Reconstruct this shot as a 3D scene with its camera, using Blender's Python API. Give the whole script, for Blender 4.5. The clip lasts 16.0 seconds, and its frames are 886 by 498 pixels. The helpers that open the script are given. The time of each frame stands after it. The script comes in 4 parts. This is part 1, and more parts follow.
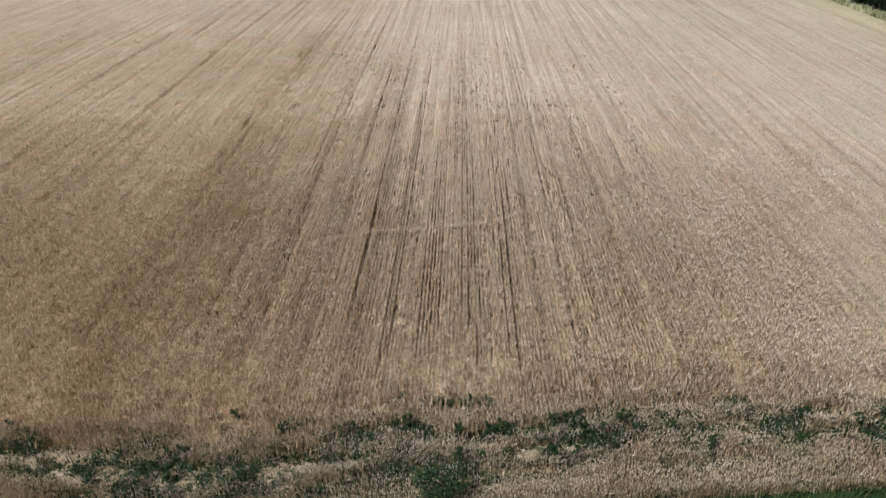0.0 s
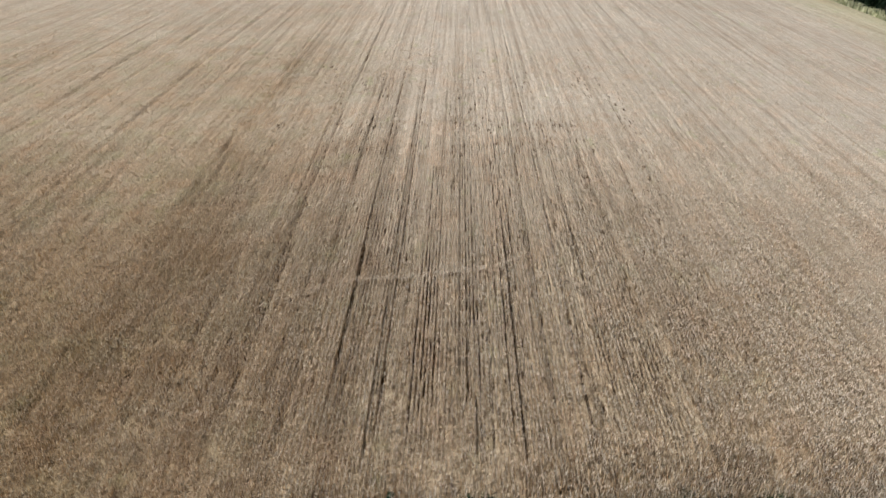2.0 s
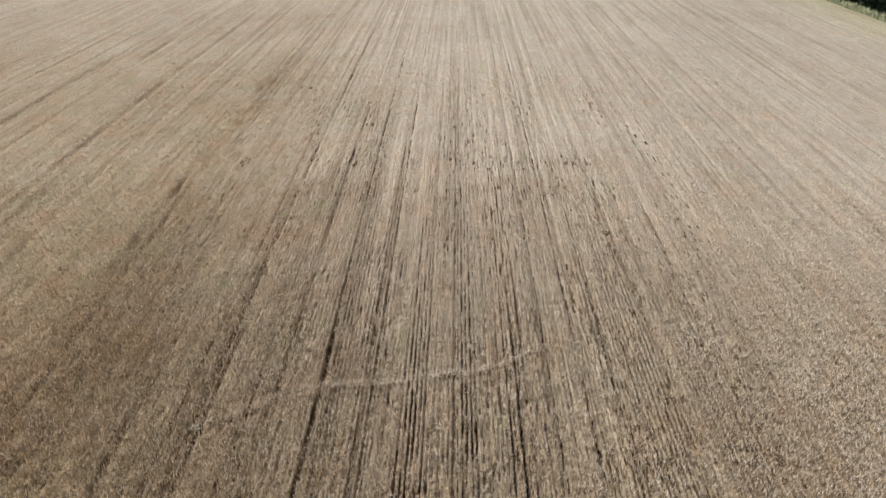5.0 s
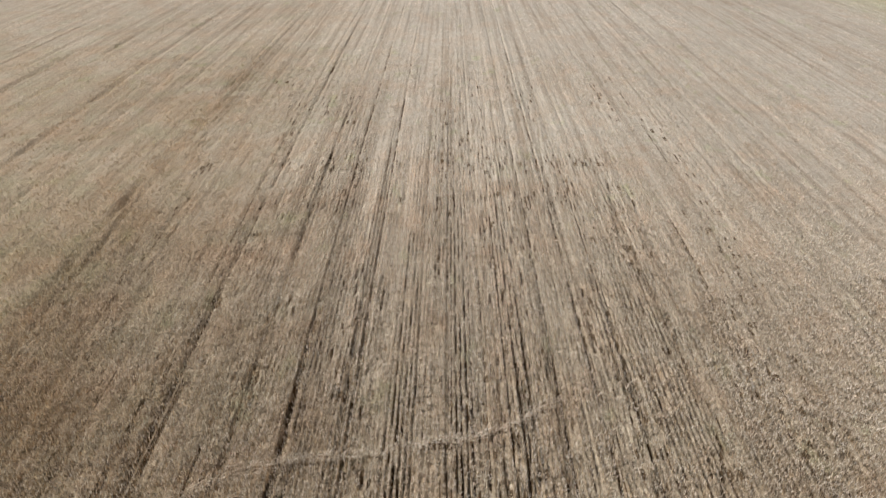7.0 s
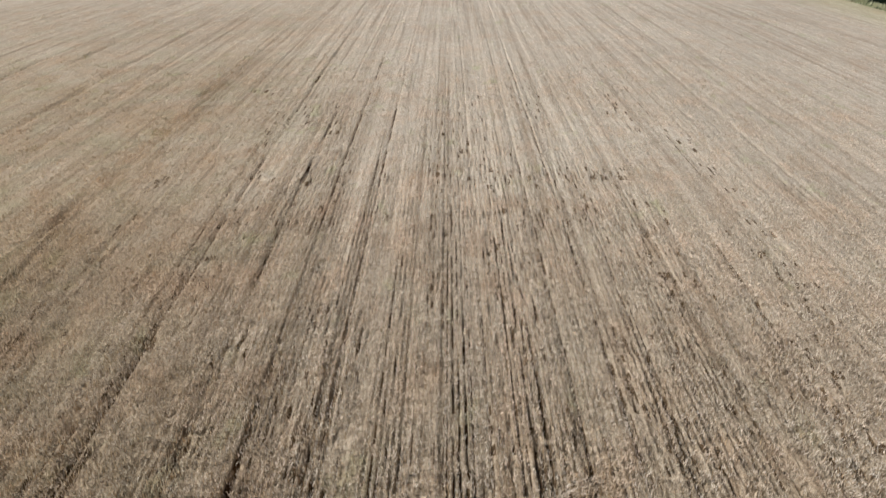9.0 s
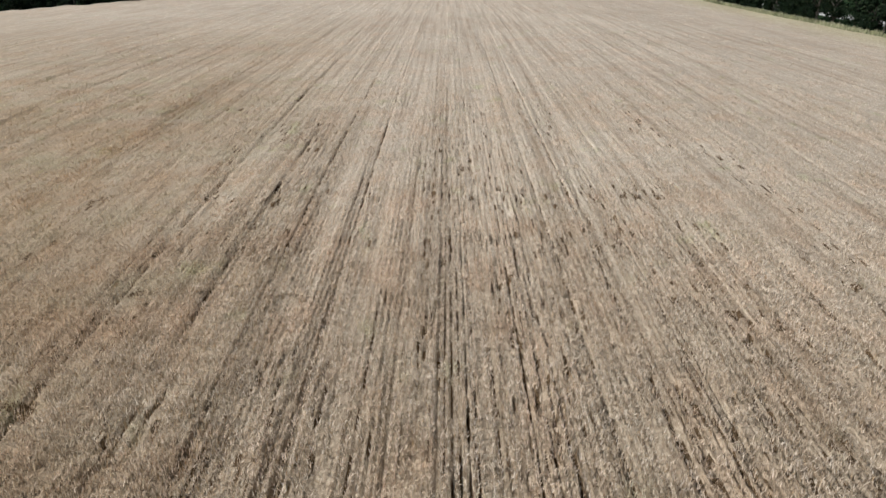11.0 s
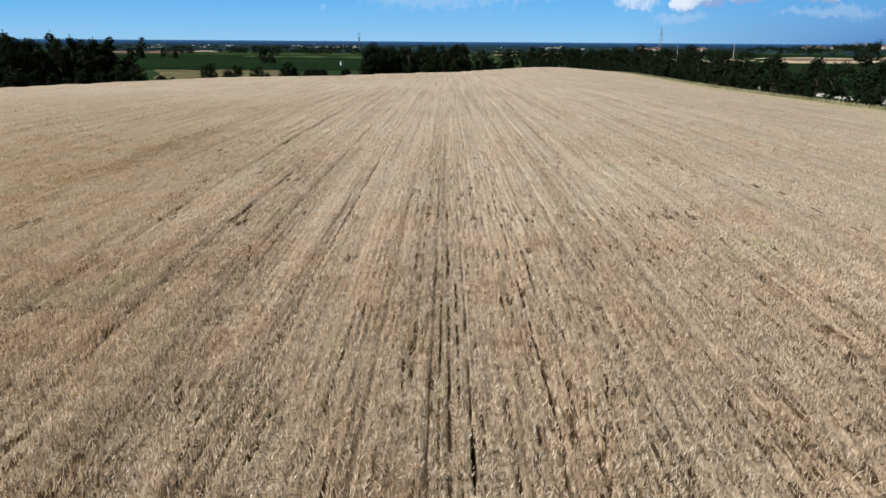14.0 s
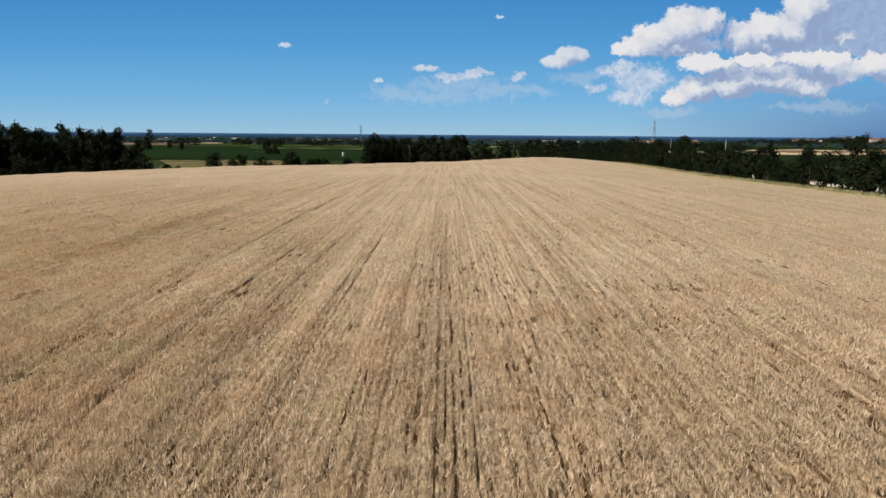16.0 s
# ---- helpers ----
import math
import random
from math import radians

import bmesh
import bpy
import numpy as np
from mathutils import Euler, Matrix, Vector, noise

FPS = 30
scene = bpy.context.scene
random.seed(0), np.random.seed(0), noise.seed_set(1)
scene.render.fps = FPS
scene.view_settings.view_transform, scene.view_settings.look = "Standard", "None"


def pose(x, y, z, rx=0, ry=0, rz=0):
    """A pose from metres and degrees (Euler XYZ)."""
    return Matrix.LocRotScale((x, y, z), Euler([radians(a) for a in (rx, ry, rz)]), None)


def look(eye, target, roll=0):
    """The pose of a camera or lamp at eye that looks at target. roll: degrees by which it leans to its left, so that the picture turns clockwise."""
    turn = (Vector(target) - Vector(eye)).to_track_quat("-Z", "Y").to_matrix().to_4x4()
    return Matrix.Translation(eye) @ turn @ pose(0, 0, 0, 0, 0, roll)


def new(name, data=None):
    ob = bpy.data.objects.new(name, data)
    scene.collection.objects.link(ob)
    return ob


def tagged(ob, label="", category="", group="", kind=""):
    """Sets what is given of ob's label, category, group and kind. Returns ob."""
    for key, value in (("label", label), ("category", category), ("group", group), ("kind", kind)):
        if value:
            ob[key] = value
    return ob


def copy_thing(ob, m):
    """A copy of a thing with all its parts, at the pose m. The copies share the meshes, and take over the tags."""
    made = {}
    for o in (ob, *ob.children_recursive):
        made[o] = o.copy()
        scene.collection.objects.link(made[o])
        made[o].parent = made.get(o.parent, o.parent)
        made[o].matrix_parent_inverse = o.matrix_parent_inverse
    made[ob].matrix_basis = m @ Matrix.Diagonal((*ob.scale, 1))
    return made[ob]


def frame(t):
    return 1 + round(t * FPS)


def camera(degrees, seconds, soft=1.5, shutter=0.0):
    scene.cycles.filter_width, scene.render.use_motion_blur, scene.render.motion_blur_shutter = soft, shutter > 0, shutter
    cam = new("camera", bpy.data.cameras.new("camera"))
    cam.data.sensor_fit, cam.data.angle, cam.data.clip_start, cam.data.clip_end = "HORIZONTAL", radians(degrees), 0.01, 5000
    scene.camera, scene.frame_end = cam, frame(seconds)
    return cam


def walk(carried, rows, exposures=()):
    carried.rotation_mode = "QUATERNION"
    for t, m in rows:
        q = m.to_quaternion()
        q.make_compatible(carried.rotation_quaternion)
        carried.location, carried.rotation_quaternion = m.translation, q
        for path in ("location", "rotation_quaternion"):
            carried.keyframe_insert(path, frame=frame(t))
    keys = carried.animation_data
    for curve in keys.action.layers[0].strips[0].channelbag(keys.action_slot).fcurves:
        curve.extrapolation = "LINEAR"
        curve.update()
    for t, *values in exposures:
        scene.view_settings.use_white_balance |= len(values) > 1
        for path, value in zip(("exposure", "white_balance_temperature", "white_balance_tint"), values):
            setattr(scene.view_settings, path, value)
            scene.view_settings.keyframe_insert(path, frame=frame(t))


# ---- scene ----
from collections import defaultdict

# camera and its way
cam = camera(63.74, 16.0, soft=1.5)
walk(cam, [
    (0, look((0.000, 0.000, 13.200), (-0.172, 8.720, 8.308), 0.67)),
    (0.5, look((0.005, 0.692, 13.198), (-0.163, 9.406, 8.295), 0.66)),
    (1, look((0.004, 1.516, 13.233), (-0.153, 10.226, 8.322), 0.63)),
    (1.5, look((0.011, 2.508, 13.301), (-0.141, 11.210, 8.376), 0.64)),
    (2, look((0.013, 3.575, 13.369), (-0.131, 12.277, 8.444), 0.62)),
    (2.5, look((0.021, 4.643, 13.407), (-0.115, 13.350, 8.491), 0.63)),
    (3, look((0.042, 5.725, 13.390), (-0.088, 14.432, 8.474), 0.71)),
    (3.5, look((0.062, 6.796, 13.255), (-0.062, 15.499, 8.332), 0.76)),
    (4, look((0.068, 7.870, 13.084), (-0.044, 16.584, 8.180), 0.83)),
    (4.5, look((0.062, 8.917, 12.955), (-0.036, 17.638, 8.063), 0.99)),
    (4.7, look((0.055, 9.338, 12.891), (-0.041, 18.061, 8.002), 0.99)),
    (6.8, look((0.263, 13.841, 11.587), (0.194, 22.535, 6.647), 0.16)),
    (7, look((0.266, 14.246, 11.378), (0.201, 22.933, 6.426), 0.13)),
    (7.5, look((0.277, 15.202, 10.812), (0.220, 23.885, 5.852), 0.14)),
    (8, look((0.294, 16.169, 10.261), (0.242, 24.874, 5.340), 0.21)),
    (8.5, look((0.324, 17.118, 9.711), (0.273, 25.916, 4.958), 0.29)),
    (9, look((0.335, 18.038, 9.143), (0.291, 26.924, 4.557), 0.30)),
    (9.5, look((0.334, 18.988, 8.607), (0.300, 27.946, 4.162), 0.30)),
    (10, look((0.354, 19.952, 8.016), (0.316, 28.982, 3.719), 0.24)),
    (10.2, look((0.365, 20.326, 7.761), (0.322, 29.385, 3.527), 0.23)),
    (12.3, look((0.400, 24.318, 5.102), (0.362, 33.611, 1.409), 0.15)),
    (12.5, look((0.403, 24.449, 4.854), (0.366, 33.760, 1.208), 0.16)),
    (13, look((0.406, 24.550, 4.319), (0.369, 33.909, 0.795), 0.21)),
    (13.5, look((0.429, 24.542, 4.068), (0.398, 33.975, 0.750), 0.29)),
    (14, look((0.432, 24.543, 4.027), (0.403, 34.140, 1.219), 0.40)),
    (14.5, look((0.407, 24.543, 3.985), (0.384, 34.232, 1.511), 0.46)),
    (15, look((0.373, 24.558, 3.893), (0.352, 34.318, 1.715), 0.46)),
    (15.5, look((0.347, 24.583, 3.751), (0.325, 34.404, 1.864), 0.49)),
    (16, look((0.353, 24.607, 3.597), (0.324, 34.478, 1.999), 0.44)),
], exposures=[(0.0, 0.12, 5550, 10), (3.0, 0.08, 5550, 10), (7.0, 0.03, 5550, 10), (10.2, 0.02, 5550, 10), (12.3, -0.03, 5580, 10), (13.3, 0.0, 5600, 10), (14.0, 0.0, 6000, 10), (14.6, -0.03, 6350, 10), (15.3, -0.06, 6650, 11), (16.0, -0.08, 7000, 13)])

# daylight: sun from the left, high, with a blue summer sky
SUN_AZ, SUN_EL = radians(-108), radians(49)  # azimuth from +y towards +x
world = bpy.data.worlds.new("world")
scene.world = world
world.use_nodes = True
wn = world.node_tree
sky = wn.nodes.new("ShaderNodeTexSky")
sky.sky_type = "NISHITA"
sky.sun_disc = False
sky.sun_elevation = SUN_EL
sky.sun_rotation = SUN_AZ
sky.altitude = 200
sky.dust_density = 7.0
sky.ozone_density = 0.0
sky.air_density = 0.6
wn.links.new(sky.outputs[0], wn.nodes["Background"].inputs[0])
wn.nodes["Background"].inputs[1].default_value = 0.04
sun_data = bpy.data.lights.new("sun", "SUN")
sun_data.energy = 5.0
sun_data.angle = radians(0.53)
sun_data.color = (1.0, 0.96, 0.89)
sun_ob = new("sun", sun_data)
sd = Vector((math.sin(SUN_AZ) * math.cos(SUN_EL), math.cos(SUN_AZ) * math.cos(SUN_EL), math.sin(SUN_EL)))
sun_ob.matrix_world = look(sd * 50, (0, 0, 0))


# materials
def mat(name, rough=0.8, spec=0.3):
    m = bpy.data.materials.new(name)
    m.use_nodes = True
    nt = m.node_tree
    b = nt.nodes["Principled BSDF"]
    b.inputs["Roughness"].default_value = rough
    b.inputs["Specular IOR Level"].default_value = spec
    return m, nt, b


def nd(nt, kind, **kw):
    n = nt.nodes.new(kind)
    for k, v in kw.items():
        n.inputs[k.replace("_", " ")].default_value = v
    return n


def ramp(nt, src, stops):
    r = nt.nodes.new("ShaderNodeValToRGB")
    e = r.color_ramp.elements
    while len(e) < len(stops):
        e.new(0.5)
    for el, (pos, col) in zip(e, stops):
        el.position = pos
        el.color = (*col, 1)
    nt.links.new(src, r.inputs[0])
    return r.outputs[0]


def mixc(nt, fac, a, b, mode="MIX"):
    m = nt.nodes.new("ShaderNodeMix")
    m.data_type, m.blend_type = "RGBA", mode
    for sock, v in ((m.inputs[0], fac), (m.inputs[6], a), (m.inputs[7], b)):
        if isinstance(v, (int, float)):
            sock.default_value = v
        elif isinstance(v, tuple):
            sock.default_value = (*v, 1)
        else:
            nt.links.new(v, sock)
    return m.outputs[2]


def coords(nt, sx=1.0, sy=1.0, sz=1.0):
    t = nt.nodes.new("ShaderNodeTexCoord")
    mp = nt.nodes.new("ShaderNodeMapping")
    mp.inputs["Scale"].default_value = (sx, sy, sz)
    nt.links.new(t.outputs["Object"], mp.inputs[0])
    return mp.outputs[0]


def noise_tex(nt, vec, scale, detail=4.0, rough=0.55):
    n = nd(nt, "ShaderNodeTexNoise", Scale=scale, Detail=detail, Roughness=rough)
    nt.links.new(vec, n.inputs["Vector"])
    return n.outputs["Fac"]


def bump(nt, b, h, dist, strength=1.0):
    n = nd(nt, "ShaderNodeBump", Distance=dist, Strength=strength)
    nt.links.new(h, n.inputs["Height"])
    nt.links.new(n.outputs[0], b.inputs["Normal"])


def mottled(name, dark, light, scale, rough=0.8, bump_d=0.0, stretch=(1, 1, 1), spec=0.3, big=None):
    """A two-scale mottled surface between two colours."""
    m, nt, b = mat(name, rough, spec)
    v = coords(nt, *stretch)
    n1 = noise_tex(nt, v, scale, 6)
    n2 = noise_tex(nt, coords(nt), big or scale * 0.13, 3)
    c = ramp(nt, n1, [(0.3, dark), (0.7, light)])
    mid = tuple((a + q) * 0.5 for a, q in zip(dark, light))
    c2 = ramp(nt, n2, [(0.35, tuple(x * 0.75 for x in mid)), (0.65, tuple(min(1, x * 1.2) for x in mid))])
    nt.links.new(mixc(nt, 0.45, c, c2), b.inputs["Base Color"])
    if bump_d:
        bump(nt, b, n1, bump_d)
    return m


def per_piece(name, stops, rough=0.8, spec=0.2, trans=0.0, by_object=False):
    """A colour that varies from piece to piece of one mesh, or from thing to thing."""
    m, nt, b = mat(name, rough, spec)
    g = nt.nodes.new("ShaderNodeObjectInfo" if by_object else "ShaderNodeNewGeometry")
    src = g.outputs["Random"] if by_object else g.outputs["Random Per Island"]
    n = noise_tex(nt, coords(nt), 0.35, 3)
    c = ramp(nt, src, stops)
    v = ramp(nt, n, [(0.3, (0.72, 0.72, 0.72)), (0.7, (1.25, 1.22, 1.18))])
    out = mixc(nt, 1.0, c, v, "MULTIPLY")
    nt.links.new(out, b.inputs["Base Color"])
    if trans:
        t = nt.nodes.new("ShaderNodeBsdfTranslucent")
        nt.links.new(out, t.inputs[0])
        mx = nt.nodes.new("ShaderNodeMixShader")
        mx.inputs[0].default_value = trans
        nt.links.new(b.outputs[0], mx.inputs[1])
        nt.links.new(t.outputs[0], mx.inputs[2])
        nt.links.new(mx.outputs[0], nt.nodes["Material Output"].inputs[0])
    return m


# helpers for meshes
def mesh_np(name, verts, faces, material, smooth=False):
    """A mesh object from numpy vertices and equal-sided faces."""
    me = bpy.data.meshes.new(name)
    verts = np.asarray(verts, dtype=np.float32)
    faces = np.asarray(faces, dtype=np.int32)
    k = faces.shape[1]
    me.vertices.add(len(verts))
    me.vertices.foreach_set("co", verts.ravel())
    me.loops.add(faces.size)
    me.loops.foreach_set("vertex_index", faces.ravel())
    me.polygons.add(len(faces))
    me.polygons.foreach_set("loop_start", np.arange(0, faces.size, k, dtype=np.int32))
    if smooth:
        me.polygons.foreach_set("use_smooth", np.ones(len(faces), dtype=bool))
    me.update(calc_edges=True)
    me.materials.append(material)
    return new(name, me)


def grid(xs, ys):
    """Vertex x, y and quad faces of a grid."""
    X, Y = np.meshgrid(xs, ys)
    nx, ny = len(xs), len(ys)
    i = np.arange(nx * ny).reshape(ny, nx)
    q = np.stack([i[:-1, :-1], i[:-1, 1:], i[1:, 1:], i[1:, :-1]], -1).reshape(-1, 4)
    return X.ravel(), Y.ravel(), q


def part(name, bm, material, parent, label=""):
    me = bpy.data.meshes.new(name)
    bm.to_mesh(me)
    bm.free()
    me.materials.append(material)
    ob = new(name, me)
    ob.parent = parent
    if label:
        ob["label"] = label
    return ob


def box_bm(sx, sy, sz, at=(0, 0, 0), bevel=0.0):
    bm = bmesh.new()
    bmesh.ops.create_cube(bm, size=1.0, matrix=Matrix.Translation(at) @ Matrix.Diagonal((sx, sy, sz, 1)))
    if bevel:
        bmesh.ops.bevel(bm, geom=bm.edges[:], offset=bevel, segments=1, affect="EDGES")
    return bm


def smooth_plus(v, w):
    return w * np.log1p(np.exp(np.clip(np.asarray(v, dtype=float) / w, -40, 40)))


def canopy(x, y):
    """Height of the crop's top: nearly level by the start, falling away ahead and to the right."""
    x, y = np.asarray(x, dtype=float), np.asarray(y, dtype=float)
    return 0.02046 * x + 0.00324 * (y - 35) - 0.019 * smooth_plus(y - 50, 10.0) - 0.088 * smooth_plus(x - 15, 4.0) + 1.0 * np.exp(-(((x - 34) / 20) ** 2) - ((y - 205) / 42) ** 2)


CROP = 0.75


def value_noise(x, y, cell_x, cell_y, seed):
    """Smooth random values from 0 to 1 on a lattice of the given cells."""
    rs = np.random.RandomState(seed)
    tab = rs.rand(256, 256)
    u, v = np.asarray(x) / cell_x + 1000.0, np.asarray(y) / cell_y + 1000.0
    iu, iv = np.floor(u).astype(int), np.floor(v).astype(int)
    fu, fv = u - iu, v - iv
    fu, fv = fu * fu * (3 - 2 * fu), fv * fv * (3 - 2 * fv)
    a, b = tab[iu % 256, iv % 256], tab[(iu + 1) % 256, iv % 256]
    c, d = tab[iu % 256, (iv + 1) % 256], tab[(iu + 1) % 256, (iv + 1) % 256]
    return (a * (1 - fu) + b * fu) * (1 - fv) + (c * (1 - fu) + d * fu) * fv


# the crop's far edge and right edge
EDGE_X = np.array([-140, -90, -60, -49, -40, -19, -9, 2, 15, 30, 60])
EDGE_Y = np.array([40, 85, 121, 140, 155, 157, 165, 168, 190, 214, 222])
EDGE_R = 45.0


def outside(x, y):
    """Rough distance beyond the crop's edge, 0 within it."""
    x, y = np.asarray(x, dtype=float), np.asarray(y, dtype=float)
    d = np.maximum(y - np.interp(x, EDGE_X, EDGE_Y), 0)
    return np.maximum(np.maximum(d, x - EDGE_R), 11.0 - y)


def ground_z(x, y):
    x, y = np.asarray(x, dtype=float), np.asarray(y, dtype=float)
    d = outside(x, y)
    r = np.hypot(x, y - 25)
    plain = -6.6 - 25.0 * np.clip((r - 760) / 900, 0, 1) ** 1.3 + 15.0 * np.exp(-(((x - 680) / 300) ** 2 + ((y - 1150) / 320) ** 2))
    xc = np.clip(x, -150, 48)
    bank = np.clip((x - EDGE_R + 0.6) / 1.6, 0, 1)
    near = canopy(xc, np.clip(y, -60, 240)) - CROP + (CROP - 0.12) * bank * bank * (3 - 2 * bank)
    k = np.clip((d - 3) / 70, 0, 1)
    k = k * k * (3 - 2 * k)
    k = np.where(y < 20, np.clip((r - 90) / 200, 0, 1), k)
    return near * (1 - k) + plain * k


m_soil = mottled("soil_and_turf", (0.017, 0.033, 0.014), (0.038, 0.058, 0.024), 0.05, 0.95, 0.0, spec=0.0, big=0.004)
lin = np.concatenate([-np.geomspace(4900, 160, 40), np.concatenate([np.arange(-150, 43, 2.5), np.arange(43.2, 56, 0.8), np.arange(57, 80, 2.5)]), np.geomspace(80, 4900, 45)])
liny = np.concatenate([-np.geomspace(4900, 30, 25), np.arange(-25, 260, 2.5), np.geomspace(262, 4900, 60)])
gx, gy, gq = grid(lin, liny)
ground = mesh_np("ground", np.stack([gx, gy, ground_z(gx, gy)], 1), gq, m_soil, True)
tagged(ground, "open farmland with green turf and soil reaching the horizon", "ground", kind="structure")

# ---- the wheat ----
ROW = 0.125
# wheel marks and wide gaps between drill rows: place across the field, how open, half width
GAPS = [(-3.45, 0.9, 0.07), (-3.18, 0.5, 0.05), (-2.22, 0.8, 0.06), (-1.93, 0.55, 0.05), (-1.15, 0.5, 0.05), (-0.52, 0.65, 0.05), (-0.3, 0.4, 0.035), (0.3, 0.75, 0.05),
        (0.58, 0.6, 0.05), (0.85, 0.6, 0.05), (1.2, 0.5, 0.04), (1.76, 0.65, 0.05), (2.03, 0.65, 0.05), (2.27, 0.6, 0.05), (2.99, 0.75, 0.06), (3.92, 0.6, 0.05), (4.78, 0.8, 0.06),
        (-5.3, 0.55, 0.07), (-6.4, 0.7, 0.07), (-7.15, 0.65, 0.07), (-8.3, 0.65, 0.07), (-4.7, 0.5, 0.05), (-15.7, 0.6, 0.1),
        (-19.4, 0.45, 0.1), (-22.2, 0.5, 0.12), (-28.0, 0.8, 0.16), (-31.2, 0.8, 0.16), (6.1, 0.5, 0.06), (7.4, 0.5, 0.07),
        (9.3, 0.45, 0.07), (11.8, 0.15, 0.08), (14.6, 0.35, 0.08), (30.5, 0.6, 0.25), (34.0, 0.5, 0.2), (38.5, 0.6, 0.25)]

# long narrow wheel lines that can be followed far up the field
LINES = [(-24.55, 0.95, 0.24), (-26.0, 0.6, 0.18), (-22.35, 0.9, 0.22), (-18.6, 0.95, 0.2), (-17.2, 0.4, 0.12), (-16.2, 0.7, 0.16), (-14.4, 0.35, 0.1), (-11.95, 1.1, 0.15), (-11.45, 0.7, 0.1), (-9.6, 0.35, 0.07),
         (-7.1, 0.6, 0.06), (-6.6, 0.85, 0.06), (-4.7, 0.7, 0.05), (-3.5, 0.8, 0.05), (-2.0, 0.7, 0.045), (-0.1, 0.4, 0.03), (0.28, 0.38, 0.035), (1.2, 0.5, 0.03), (2.99, 0.5, 0.045), (3.92, 0.85, 0.045), (5.6, 0.35, 0.06), (8.07, 0.45, 0.07)]

# bands of the drill where many narrow lanes stay open: from, to
OPEN = [(0.28, 0.92), (1.7, 2.32), (-1.05, -0.5), (-2.45, -1.9), (4.5, 4.95), (-3.6, -3.1), (2.85, 3.1)]


def open_band(x):
    """1 within the open bands of the drill, 0 between them."""
    o = np.zeros(np.shape(x))
    for a, b_ in OPEN:
        o = np.maximum(o, np.clip((x - a) / 0.06 + 0.5, 0, 1) * np.clip((b_ - x) / 0.06 + 0.5, 0, 1))
    return o


def path_y(x):
    """Line of the narrow animal path across the rows."""
    return np.interp(x, [-9, -7, -6.4, -5.3, -4.4, -3.1, -1.9, 0.9, 3.6, 6], [22.6, 23.6, 23.8, 24.4, 25.0, 25.4, 25.5, 26.0, 27.7, 28.4]) + (value_noise(x, np.asarray(x) * 0, 0.5, 1, 36) - 0.5) * 0.16


